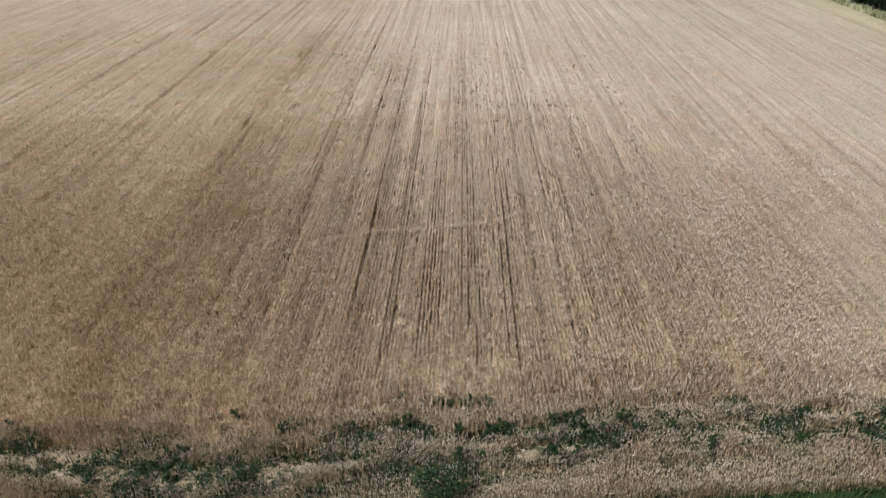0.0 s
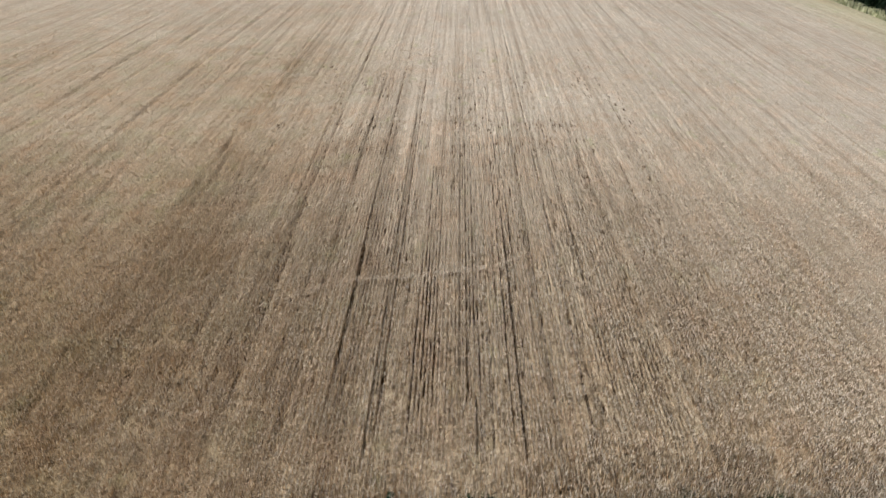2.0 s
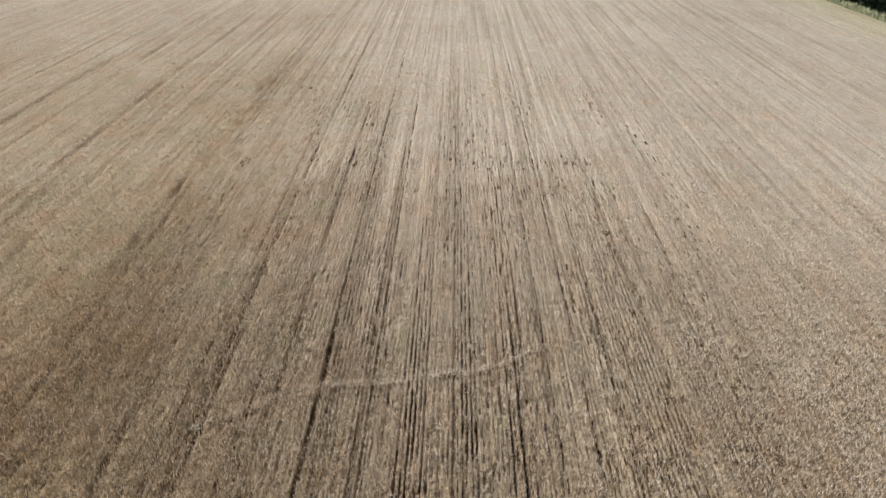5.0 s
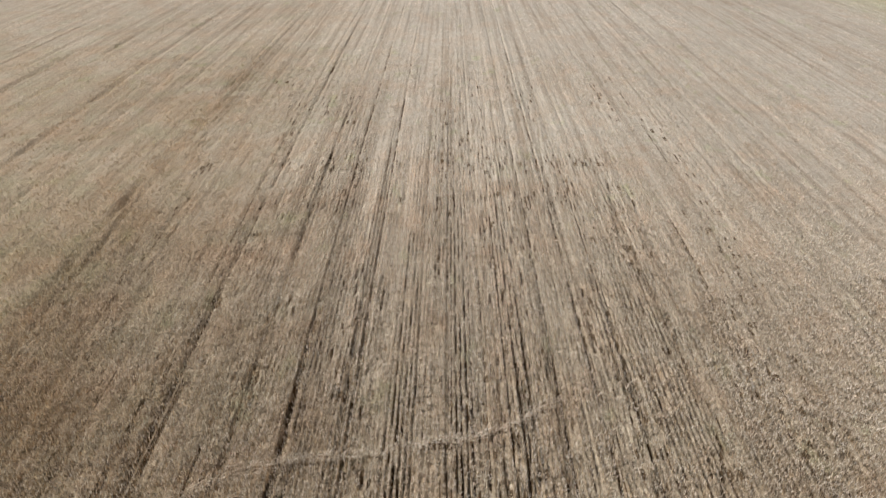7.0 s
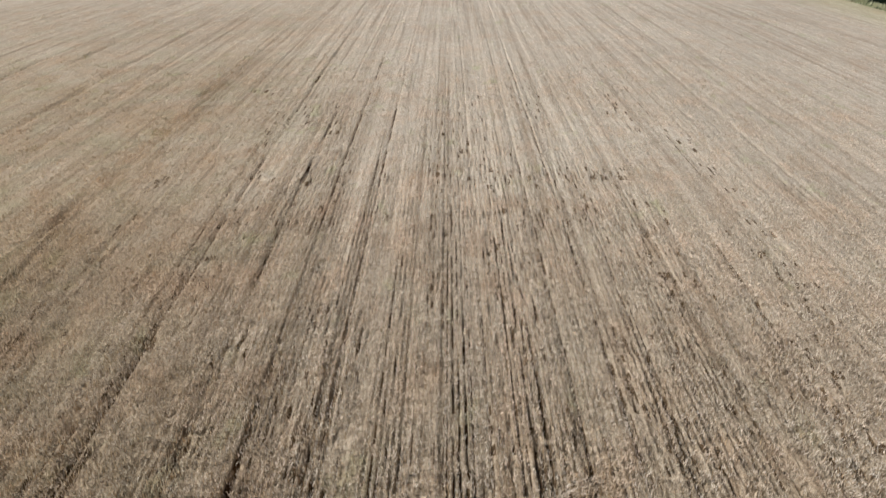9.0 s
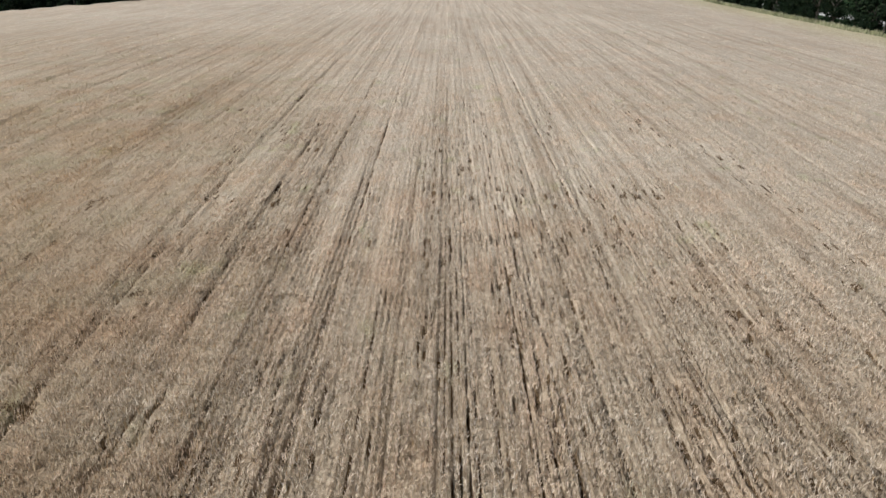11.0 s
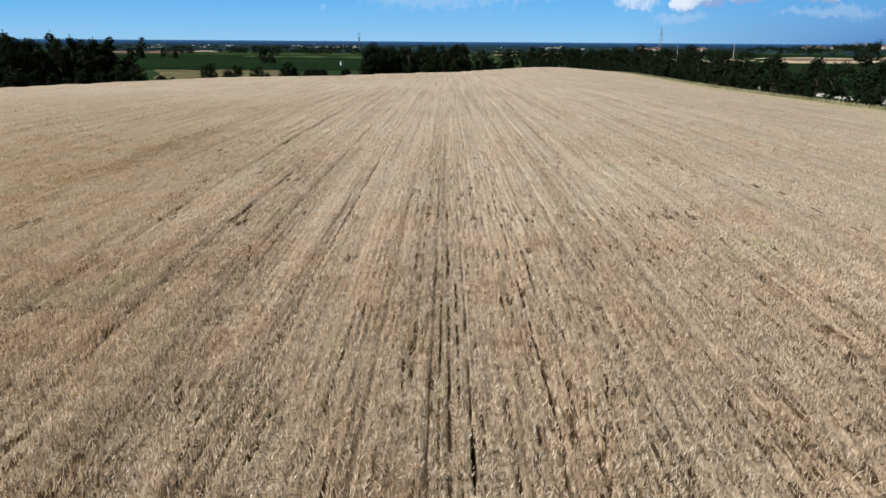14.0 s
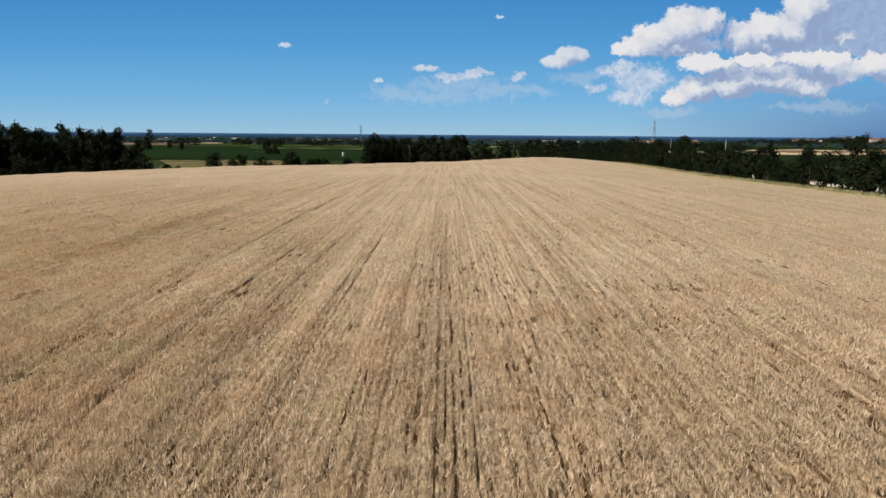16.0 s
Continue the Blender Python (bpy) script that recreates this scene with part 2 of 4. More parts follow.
def gap(x, y):
    """How far the crop stands open at a place: wheel marks, drill gaps and thin spots."""
    x, y = np.asarray(x, dtype=float), np.asarray(y, dtype=float)
    wob = (value_noise(x * 0, y, 1, 9.0, 11) - 0.5) * 0.04
    g = np.zeros(np.broadcast(x, y).shape)
    for i, (cx, s, w) in enumerate(GAPS):
        along = value_noise(x * 0 + i * 7.3, y, 1, 6.0, 12) * 1.1 * (0.35 + value_noise(x * 0 + i * 3.1, y, 1, 0.9, 13)) + 0.12
        far = np.clip((80 - y) / 40, 0.07, 1) * (0.55 if 10 < abs(cx) < 22 else 1.0) * (np.clip((36 - y) / 10, 0.3, 1) if -9 < cx < -2.5 else np.clip((37 - y) / 9, 0.38, 1) if abs(cx) < 9 else 1)
        g = np.maximum(g, (1.12 - 0.22 * np.clip((y - 24) / 22, 0, 1)) * s * along * far * np.exp(-((x - cx - wob) / (w * (0.36 if abs(cx) < 10 else 0.65))) ** 2))
    start = 15.9 + 3.4 * value_noise(x, x * 0, 0.4, 1, 34)
    g = g * np.clip((y - start) / 2.6, 0, 1) * np.where(x > 22, 0.6, 1)
    for i, (cx, s, w) in enumerate(LINES):
        along = np.clip(value_noise(x * 0 + i * 5.9, y, 1, 3.0, 62) * 0.7 + 0.12, 0, 1) * (0.4 + 0.8 * value_noise(x * 0 + i * 2.3, y, 1, 0.5, 63)) * (1 - 0.4 * np.clip((y - 40) / 30, 0, 1))
        g = np.maximum(g, s * along * np.clip((100 - y) / 35, 0, 1) * np.clip((y - start) / 2.6, 0, 1) * np.exp(-((x - cx - wob) / w) ** 2))
    ragged = value_noise(x, y, 0.3, 0.34, 35)
    g = g * np.clip(0.45 + 1.0 * ragged, 0, 1.2)
    k = np.floor(x / ROW)
    rnd = np.random.RandomState(5).rand(4096)[k.astype(int) % 4096]
    fine = np.clip((rnd - 0.25) * 1.4, 0, 1) * np.clip(2.8 * np.abs((x / ROW) % 1.0 - 0.5) * 2 - 1.8, 0, 1)
    strip = np.clip(value_noise(x, y, 0.55, 30, 8) * 1.9 - 0.35, 0, 1)
    lanes = open_band(x)
    centre = np.exp(-((x + 0.3) / 5.5) ** 2)
    dash = np.clip(value_noise(x, y, ROW, 0.42, 9) * 2.8 - 0.85, 0, 1.3) * np.clip((y - start) / 3.0, 0, 1)
    fade = np.clip((70 - y) / 30, 0, 1) * np.clip((24 - np.abs(x)) / 8, 0, 1)
    late = 1 - 0.8 * np.clip((y - 27.5) / 16, 0, 1)
    g = np.maximum(g, 1.1 * late * fine * strip * (0.55 + 0.45 * centre) * dash * fade * (1 - 0.5 * centre * (1 - lanes)))
    g = np.maximum(g, np.clip(3.0 * np.abs((x / ROW) % 1.0 - 0.5) * 2 - 2.0, 0, 1) * lanes * dash * np.clip((56 - y) / 18, 0, 1) * (0.45 + 0.5 * rnd) * late)
    spots = np.clip((value_noise(x, y, 0.06, 0.19, 31) - 0.70) * 5, 0, 1) * np.clip(value_noise(x, y, 0.9, 5.0, 32) * 2.2 - 0.4, 0, 1)
    for hx_, hy_ in ((6.5, 41.3), (18.2, 138.0), (17.6, 121.0), (12.0, 46.5)):
        g = np.maximum(g, 0.26 * np.exp(-((x - hx_) / 0.7) ** 2 - ((y - hy_) / 1.1) ** 2) * value_noise(x, y, 0.2, 0.5, 40))
    g = np.maximum(g, spots * 0.42 * fade * np.clip((y - 16) / 4, 0, 1))
    # a narrow animal path that crosses the rows
    g = np.maximum(g, np.where(x < -4.2, 0.6, 0.3) * np.exp(-((y - path_y(x)) / 0.11) ** 2) * (x > -6.9) * (x < 3.4) * np.clip(1.6 * value_noise(x, y, 0.35, 9, 33) - 0.2, 0, 1))
    return np.clip(g, 0, 1)


def row_height(x, y):
    """Taller and shorter strips of the stand along the rows, about -0.5 to 0.5."""
    return (value_noise(x, y, 0.15, 45, 16) * 0.55 + value_noise(x, y, 0.42, 70, 17) * 0.8 + value_noise(x, y, 1.2, 120, 18) * 0.65) / 2.0 * 1.6 - 0.8


def edge_line(x):
    """Where the standing crop begins on the camera's side."""
    x = np.asarray(x, dtype=float)
    return np.interp(x, [-14, -6, 0, 5.6, 13], [13.6, 14.0, 15.1, 15.8, 16.1]) + (value_noise(x, x * 0, 1.3, 1, 14) - 0.5) * 0.9


def crop_top(x, y):
    """Level of the ears, with the unevenness of the stand."""
    return canopy(x, y) - 0.02 + row_height(x, y) * 0.10 + (value_noise(x, y, 2.5, 4.0, 4) - 0.5) * 0.06 + (value_noise(x, y, 0.25, 0.5, 6) - 0.5) * 0.09


def left_darkening(nt, colour):
    """Browner patches, with duller light painted over the side of the field away from the hedgerow."""
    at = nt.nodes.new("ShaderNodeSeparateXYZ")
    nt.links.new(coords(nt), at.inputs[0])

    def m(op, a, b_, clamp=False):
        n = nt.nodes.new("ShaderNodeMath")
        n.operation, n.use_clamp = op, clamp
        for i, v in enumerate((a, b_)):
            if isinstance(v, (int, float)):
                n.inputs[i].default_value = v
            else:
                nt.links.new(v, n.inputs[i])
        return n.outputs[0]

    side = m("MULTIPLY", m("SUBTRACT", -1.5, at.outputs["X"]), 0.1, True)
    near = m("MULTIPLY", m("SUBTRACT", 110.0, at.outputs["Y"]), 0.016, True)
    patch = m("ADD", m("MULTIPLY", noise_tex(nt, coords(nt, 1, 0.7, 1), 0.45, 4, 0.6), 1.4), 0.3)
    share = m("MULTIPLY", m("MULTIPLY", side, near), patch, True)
    # patch tints, all lowered to carry the painted darkening
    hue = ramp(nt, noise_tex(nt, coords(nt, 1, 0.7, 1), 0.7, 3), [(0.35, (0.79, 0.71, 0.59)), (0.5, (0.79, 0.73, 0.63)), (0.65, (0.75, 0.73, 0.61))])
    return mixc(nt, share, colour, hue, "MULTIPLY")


m_crop, nt, b = mat("wheat_straw", 0.85, 0.15)
n_fine = noise_tex(nt, coords(nt, 1, 0.45, 1), 19, 4, 0.75)
n_patch = noise_tex(nt, coords(nt, 1, 0.5, 1), 0.55, 4, 0.6)
n_tint = noise_tex(nt, coords(nt, 1, 0.6, 1), 0.8, 3, 0.6)
n_clump = noise_tex(nt, coords(nt, 1, 0.4, 1), 3.0, 4)
n_rows = noise_tex(nt, coords(nt, 1, 0.006, 1), 3.2, 6, 0.7)
n_pit_shade = noise_tex(nt, coords(nt, 1, 0.4, 1), 8.5, 5, 0.7)
n_big = noise_tex(nt, coords(nt), 0.06, 3)
# stems and dry leaves with painted shade between the ears where the stand is open, closed ears beyond
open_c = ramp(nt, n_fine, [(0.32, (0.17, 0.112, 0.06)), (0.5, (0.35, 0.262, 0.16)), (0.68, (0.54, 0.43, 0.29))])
# small dark spots paint the shade seen down between the ears
open_c = mixc(nt, 0.8, open_c, ramp(nt, n_pit_shade, [(0.37, (0.4, 0.32, 0.24)), (0.47, (0.95, 0.95, 0.95)), (0.65, (1.1, 1.1, 1.1))]), "MULTIPLY")
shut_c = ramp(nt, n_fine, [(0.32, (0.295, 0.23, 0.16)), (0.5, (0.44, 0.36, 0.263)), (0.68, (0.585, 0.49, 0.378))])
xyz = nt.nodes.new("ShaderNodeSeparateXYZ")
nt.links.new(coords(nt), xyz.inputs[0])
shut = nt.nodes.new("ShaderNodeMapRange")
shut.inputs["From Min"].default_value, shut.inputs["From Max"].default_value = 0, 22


def mth(op, a, b=0.0):
    n = nt.nodes.new("ShaderNodeMath")
    n.operation = op
    for i, v in enumerate((a, b)):
        if isinstance(v, (int, float)):
            n.inputs[i].default_value = v
        else:
            nt.links.new(v, n.inputs[i])
    return n.outputs[0]


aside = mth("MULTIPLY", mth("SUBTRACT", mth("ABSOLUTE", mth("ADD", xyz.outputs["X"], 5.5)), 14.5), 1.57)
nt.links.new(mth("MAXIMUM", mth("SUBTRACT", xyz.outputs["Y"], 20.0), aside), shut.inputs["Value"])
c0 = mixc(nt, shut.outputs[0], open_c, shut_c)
c0 = mixc(nt, 0.4, c0, ramp(nt, n_clump, [(0.35, (0.78, 0.76, 0.72)), (0.65, (1.15, 1.15, 1.15))]), "MULTIPLY")
c0 = mixc(nt, 0.9, c0, ramp(nt, n_rows, [(0.34, (0.68, 0.64, 0.59)), (0.47, (0.95, 0.95, 0.94)), (0.62, (1.1, 1.1, 1.1))]), "MULTIPLY")
c0 = mixc(nt, 0.5, c0, ramp(nt, n_big, [(0.35, (0.88, 0.86, 0.82)), (0.65, (1.08, 1.09, 1.08))]), "MULTIPLY")
c0 = mixc(nt, 0.35, c0, ramp(nt, n_patch, [(0.36, (0.93, 0.86, 0.78)), (0.5, (1.0, 1.0, 1.0)), (0.66, (1.06, 1.08, 1.08))]), "MULTIPLY")
c0 = mixc(nt, 0.8, c0, ramp(nt, n_tint, [(0.34, (1.02, 0.96, 0.92)), (0.5, (1.0, 1.0, 1.0)), (0.62, (1.0, 1.0, 1.0)), (0.72, (0.87, 0.95, 0.78))]), "MULTIPLY")
# less ripe along the hedgerow
edge_x = nd(nt, "ShaderNodeMapRange")
edge_x.inputs["From Min"].default_value, edge_x.inputs["From Max"].default_value, edge_x.inputs["To Max"].default_value = 35.0, 44.0, 0.7
sep = nt.nodes.new("ShaderNodeSeparateXYZ")
nt.links.new(coords(nt), sep.inputs[0])
nt.links.new(sep.outputs["X"], edge_x.inputs["Value"])
c0 = mixc(nt, edge_x.outputs[0], c0, (0.95, 1.02, 0.80), "MULTIPLY")
c0 = left_darkening(nt, c0)
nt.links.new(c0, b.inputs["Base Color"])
bump(nt, b, n_fine, 0.06, 0.9)
# dry leaves under the ears, browned darker to paint the shade in the gaps
m_gap_shade = mottled("brown_leaves_with_gap_shade", (0.055, 0.034, 0.017), (0.15, 0.098, 0.052), 26, 0.9, 0.03, (1, 1, 0.3), spec=0.0)

def closed(x, y):
    """0 where single stalks make up the crop, 1 where it is far enough to close into one surface."""
    return np.clip(np.maximum((y - 23) / 18, np.maximum(x - 9, -20 - x) / 14), 0, 1)


fx = np.concatenate([-np.geomspace(140, 33.2, 50), np.arange(-33, -22, 0.16), np.arange(-22, -12, 0.12), np.arange(-12, -6, 0.0625), np.arange(-6, 7, 0.03), np.arange(7, 13, 0.0625), np.arange(13, 20, 0.12), np.geomspace(20.05, EDGE_R, 60)])
fy = np.concatenate([np.arange(12.6, 36, 0.28), np.arange(36, 44, 0.4), np.arange(44, 60, 0.5), np.arange(60, 110, 1.4), np.arange(110, 235, 4.0)])
X, Y, q = grid(fx, fy)
far = closed(X, Y)
Z = canopy(X, Y) + row_height(X, Y) * 0.06 + (value_noise(X, Y, 2.5, 4.0, 4) - 0.5) * 0.06 - (0.29 + 0.07 * np.clip(-X / 10, 0, 1)) * (1 - far) - 0.07 * far - (0.42 - 0.14 * far) * gap(X, Y)
soil = ground_z(X, Y) - 0.05
Z = soil + (Z - soil) * np.clip((Y - edge_line(X) - 0.2) / 1.6, 0, 1)
keep = (Y <= np.interp(X, EDGE_X, EDGE_Y) + 0.01)
q = q[keep[q].all(1)]
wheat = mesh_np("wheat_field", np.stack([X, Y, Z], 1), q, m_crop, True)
wheat.data.materials.append(m_gap_shade)
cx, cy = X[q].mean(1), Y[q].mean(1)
# faces deep in the gaps take the painted shade
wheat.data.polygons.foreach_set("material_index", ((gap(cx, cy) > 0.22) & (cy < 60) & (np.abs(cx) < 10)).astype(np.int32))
tagged(wheat, "ripe golden wheat standing in drilled rows across the field", "wheat", kind="stuff")


# stalks with their ears
def thin_straw(nt, b, colour, share):
    """Lets part of the light through dry husks and leaves."""
    t = nt.nodes.new("ShaderNodeBsdfTranslucent")
    nt.links.new(colour, t.inputs[0])
    mx = nt.nodes.new("ShaderNodeMixShader")
    mx.inputs[0].default_value = share
    nt.links.new(b.outputs[0], mx.inputs[1])
    nt.links.new(t.outputs[0], mx.inputs[2])
    nt.links.new(mx.outputs[0], nt.nodes["Material Output"].inputs[0])


m_stalk, nt, b = mat("wheat_stems", 0.8, 0.1)
gi = nt.nodes.new("ShaderNodeNewGeometry")
sc = ramp(nt, gi.outputs["Random Per Island"], [(0.0, (0.48, 0.335, 0.185)), (0.5, (0.62, 0.465, 0.285)), (1.0, (0.74, 0.60, 0.41))])
sc = left_darkening(nt, sc)
nt.links.new(sc, b.inputs["Base Color"])
thin_straw(nt, b, sc, 0.34)


def stalk_mesh(name, x, y, top, ln, wd, tilt, az, label, stem=0.62, foot_w=2.4, splay=0.0):
    """Stalks: a folded, pointed ear on a stem with a dry leaf that hangs aside by splay."""
    n = len(x)
    ax = np.stack([np.sin(tilt) * np.cos(az), np.sin(tilt) * np.sin(az), np.cos(tilt)], 1)
    turn = az * 7.31
    ref = np.stack([np.cos(turn), np.sin(turn), np.zeros(n)], 1)
    sec = np.cross(ax, ref)
    base = np.stack([x, y, top - ln * ax[:, 2]], 1)
    down = np.stack([-ax[:, 0] * 0.12 + np.sin(turn) * splay, -ax[:, 1] * 0.12 - np.cos(turn) * splay, -np.maximum(ax[:, 2], 0.15)], 1)
    foot = base + down * np.broadcast_to(stem, n)[:, None]
    V = np.empty((n, 6, 3))
    V[:, 0] = base + ax * (ln * 0.3)[:, None] + ref * wd[:, None]
    V[:, 1] = base + sec * (wd * 0.7)[:, None]
    V[:, 2] = base + ax * (ln * 0.3)[:, None] - ref * wd[:, None]
    V[:, 3] = base + ax * ln[:, None]
    V[:, 4] = foot - ref * (wd * foot_w * 0.5)[:, None]
    V[:, 5] = foot + ref * (wd * foot_w * 0.5)[:, None]
    F = np.array([[3, 0, 1], [3, 1, 2], [4, 5, 1]])
    faces = (np.arange(n)[:, None, None] * 6 + F[None]).reshape(-1, 3)
    ob = mesh_np(name, V.reshape(-1, 3), faces, m_ear)
    ob.data.materials.append(m_stalk)
    ob.data.polygons.foreach_set("material_index", np.tile(np.array([0, 0, 1], dtype=np.int32), n))
    return tagged(ob, label, "wheat", kind="stuff")


def stalks(per_m2, x0, x1, y0, y1, size, seed, blend=0.7):
    rs = np.random.RandomState(seed)
    n = int(per_m2 * (x1 - x0) * (y1 - y0))
    x, y = rs.uniform(x0, x1, n) + rs.normal(0, 0.6 * blend, n), rs.uniform(y0, y1, n)
    y = y + rs.normal(0, blend, n) + (value_noise(x, x * 0, 1.7, 1, 47) - 0.5) * 2.4
    # rows drawn together in pairs here and there, which opens the lanes between the pairs
    row = np.floor(x / ROW).astype(int)
    even = np.random.RandomState(5).rand(4096)
    drawn = np.clip(1.7 * value_noise(x * 0 + (row // 2) * 3.7, y, 1, 5.0, 52) - 0.25, 0, 1) * even[(row // 2) % 4096]
    x_row = (row + 0.5 + np.where(row % 2, -0.24, 0.24) * drawn + rs.normal(0, 1, n) * (0.07 + 0.09 * even[(row * 7) % 4096] + 0.07 * np.clip((np.abs(x - 1) - 5) / 5, 0, 1))) * ROW
    x = np.where(rs.rand(n) < 0.93, x_row, x)
    ok = (rs.rand(n) > 1.7 * gap(x, y)) & (y < np.interp(x, EDGE_X, EDGE_Y) - 0.3) & (x < EDGE_R - 0.3 + rs.normal(0, 0.3, n)) & (y > edge_line(x) - 0.5)
    # thin spots, small and middling
    thin = value_noise(x, y, 0.06, 0.24, 59) * 0.6 + value_noise(x, y, 0.2, 0.9, 42) * 0.25 + value_noise(x, y, 0.9, 4.0, 39) * 0.15
    ok &= rs.rand(n) < np.clip((0.72 + 0.05 * np.clip((y - 28) / 6, 0, 1) - thin) * 9, 0.06, 1)
    ok &= rs.rand(n) < 0.7 + 0.3 * np.clip((y - edge_line(x)) / 2.0, 0, 1)
    ok &= rs.rand(n) < 0.84 + 0.9 * row_height(x, y)
    x, y = x[ok], y[ok]
    n = len(x)
    top = crop_top(x, y) + rs.uniform(-0.05, 0.04, n) - np.where(rs.rand(n) < 0.3, rs.uniform(0, 0.16, n), 0) * (1 - 0.7 * closed(x, y))
    ln = rs.uniform(0.065, 0.12, n) * (0.55 + 0.45 * size)
    wd = rs.uniform(0.0065, 0.0105, n) * size * (1 + 0.6 * np.clip((y - 33) / 9, 0, 1) * (size < 0.95))
    tilt = np.abs(rs.normal(0.36, 0.26, n) + 0.12 * np.clip((y - 27) / 8, 0, 1))
    az = rs.uniform(0, 6.283, n)
    return stalk_mesh("wheat_stalks", x, y, top, ln, wd, tilt, az, "dry golden wheat stalks with bristly ears", np.where(y < edge_line(x) + 1.4, 0.6, 0.34), 2.6, rs.uniform(0.0, 0.22, n) * (1 - 0.55 * np.exp(-((x - 1) / 6) ** 2)))


m_ear, nt, b = mat("wheat_ears", 0.7, 0.25)
gi = nt.nodes.new("ShaderNodeNewGeometry")
ec = ramp(nt, gi.outputs["Random Per Island"], [(0.0, (0.58, 0.465, 0.325)), (0.3, (0.70, 0.58, 0.43)), (0.7, (0.79, 0.67, 0.515)), (1.0, (0.86, 0.755, 0.61))])
ec = mixc(nt, 0.8, ec, ramp(nt, noise_tex(nt, coords(nt, 1, 0.006, 1), 3.2, 6, 0.7), [(0.34, (0.62, 0.58, 0.52)), (0.47, (0.95, 0.95, 0.94)), (0.62, (1.12, 1.12, 1.12))]), "MULTIPLY")
ec = mixc(nt, 0.5, ec, ramp(nt, noise_tex(nt, coords(nt), 0.12, 3), [(0.35, (0.86, 0.83, 0.78)), (0.65, (1.1, 1.1, 1.1))]), "MULTIPLY")
n_patch = noise_tex(nt, coords(nt, 1, 0.5, 1), 0.55, 4, 0.6)
n_tint = noise_tex(nt, coords(nt, 1, 0.6, 1), 0.8, 3, 0.6)
ec = mixc(nt, 0.35, ec, ramp(nt, n_patch, [(0.36, (0.93, 0.86, 0.78)), (0.5, (1.0, 1.0, 1.0)), (0.66, (1.06, 1.08, 1.08))]), "MULTIPLY")
ec = mixc(nt, 0.8, ec, ramp(nt, n_tint, [(0.34, (1.02, 0.96, 0.92)), (0.5, (1.0, 1.0, 1.0)), (0.62, (1.0, 1.0, 1.0)), (0.72, (0.87, 0.95, 0.78))]), "MULTIPLY")
edge_x = nd(nt, "ShaderNodeMapRange")
edge_x.inputs["From Min"].default_value, edge_x.inputs["From Max"].default_value, edge_x.inputs["To Max"].default_value = 35.0, 44.0, 0.7
sep = nt.nodes.new("ShaderNodeSeparateXYZ")
nt.links.new(coords(nt), sep.inputs[0])
nt.links.new(sep.outputs["X"], edge_x.inputs["Value"])
ec = mixc(nt, edge_x.outputs[0], ec, (0.95, 1.02, 0.80), "MULTIPLY")
ec = left_darkening(nt, ec)
nt.links.new(ec, b.inputs["Base Color"])
thin_straw(nt, b, ec, 0.42)
stalks(900, -6.5, 7.5, 29.5, 41, 0.92, 21, 2.0)
stalks(640, -11, 12, 14, 29.5, 1.05, 22, 2.4)
stalks(330, -16, -11, 15, 30, 1.3, 23, 2.6)
stalks(330, 12, 17, 15, 30, 1.3, 24, 2.6)
stalks(560, -12, -6.5, 29.5, 42, 1.05, 25, 2.6)
stalks(560, 7.5, 13, 29.5, 42, 1.05, 26, 2.6)
stalks(290, -18, 19, 41, 58, 1.45, 27, 2.2)
stalks(250, -28, -12, 30, 42, 1.6, 28, 3.0)
stalks(250, 13, 26, 30, 42, 1.6, 29, 3.0)
stalks(180, -26, -16, 18, 30, 1.7, 30, 2.6)
stalks(180, 17, 26, 18, 30, 1.7, 31, 2.6)
stalks(90, -40, -18, 42, 60, 2.0, 32, 3.0)
stalks(90, 19, 44, 42, 60, 2.0, 33, 3.0)
stalks(26, -48, 44, 58, 85, 2.6, 34)
stalks(6, -50, 44, 85, 140, 3.2, 35)

# straw trodden down along the animal path
rs = np.random.RandomState(48)
n = 1000
x = rs.uniform(-6.6, 3.0, n)
y = path_y(x) + rs.normal(0, 0.07, n)
stalk_mesh("trodden_wheat", x, y, crop_top(x, y) - rs.uniform(0.03, 0.2, n), rs.uniform(0.15, 0.32, n), rs.uniform(0.006, 0.011, n), rs.uniform(1.1, 1.5, n), rs.normal(0.35, 0.5, n), "pale wheat trodden down along a narrow animal path", 0.15, 1.0)


def headland_band(x, y):
    """Thick and thin strips of the headland, which run across the rows of the field."""
    v = y - 0.085 * x
    return value_noise(x, v, 7.0, 0.42, 45) * 0.6 + value_noise(x, v, 1.5, 0.3, 46) * 0.4


def gutter(x, y):
    """Open strips of soil, painted dark as shade, and undergrowth between the thin rows of the headland."""
    g = np.zeros(np.shape(x))
    for i, (o, w) in enumerate(((0.5, 0.17), (1.3, 0.15), (2.0, 0.13), (2.6, 0.16))):
        wob = (value_noise(x, x * 0 + i * 3.7, 2.2, 1, 48) - 0.5) * 0.24
        g = np.maximum(g, np.exp(-((y - edge_line(x) + o + wob) / w) ** 2) * np.clip(value_noise(x + i * 9.1, x * 0, 3.0, 1, 49) * 2.2 - 0.4, 0, 1))
    return g


def lodged(x, y):
    """Long narrow strips of flattened pale straw on the headland."""
    v = y - 0.085 * x + (value_noise(x, x * 0, 3.0, 1, 55) - 0.5) * 0.5
    return (value_noise(x, v, 3.2, 0.3, 56) * 0.8 + value_noise(x, v, 0.5, 0.2, 57) * 0.2) * (0.55 + 0.5 * np.exp(-((y - edge_line(x) + 1.0) / 0.75) ** 4))


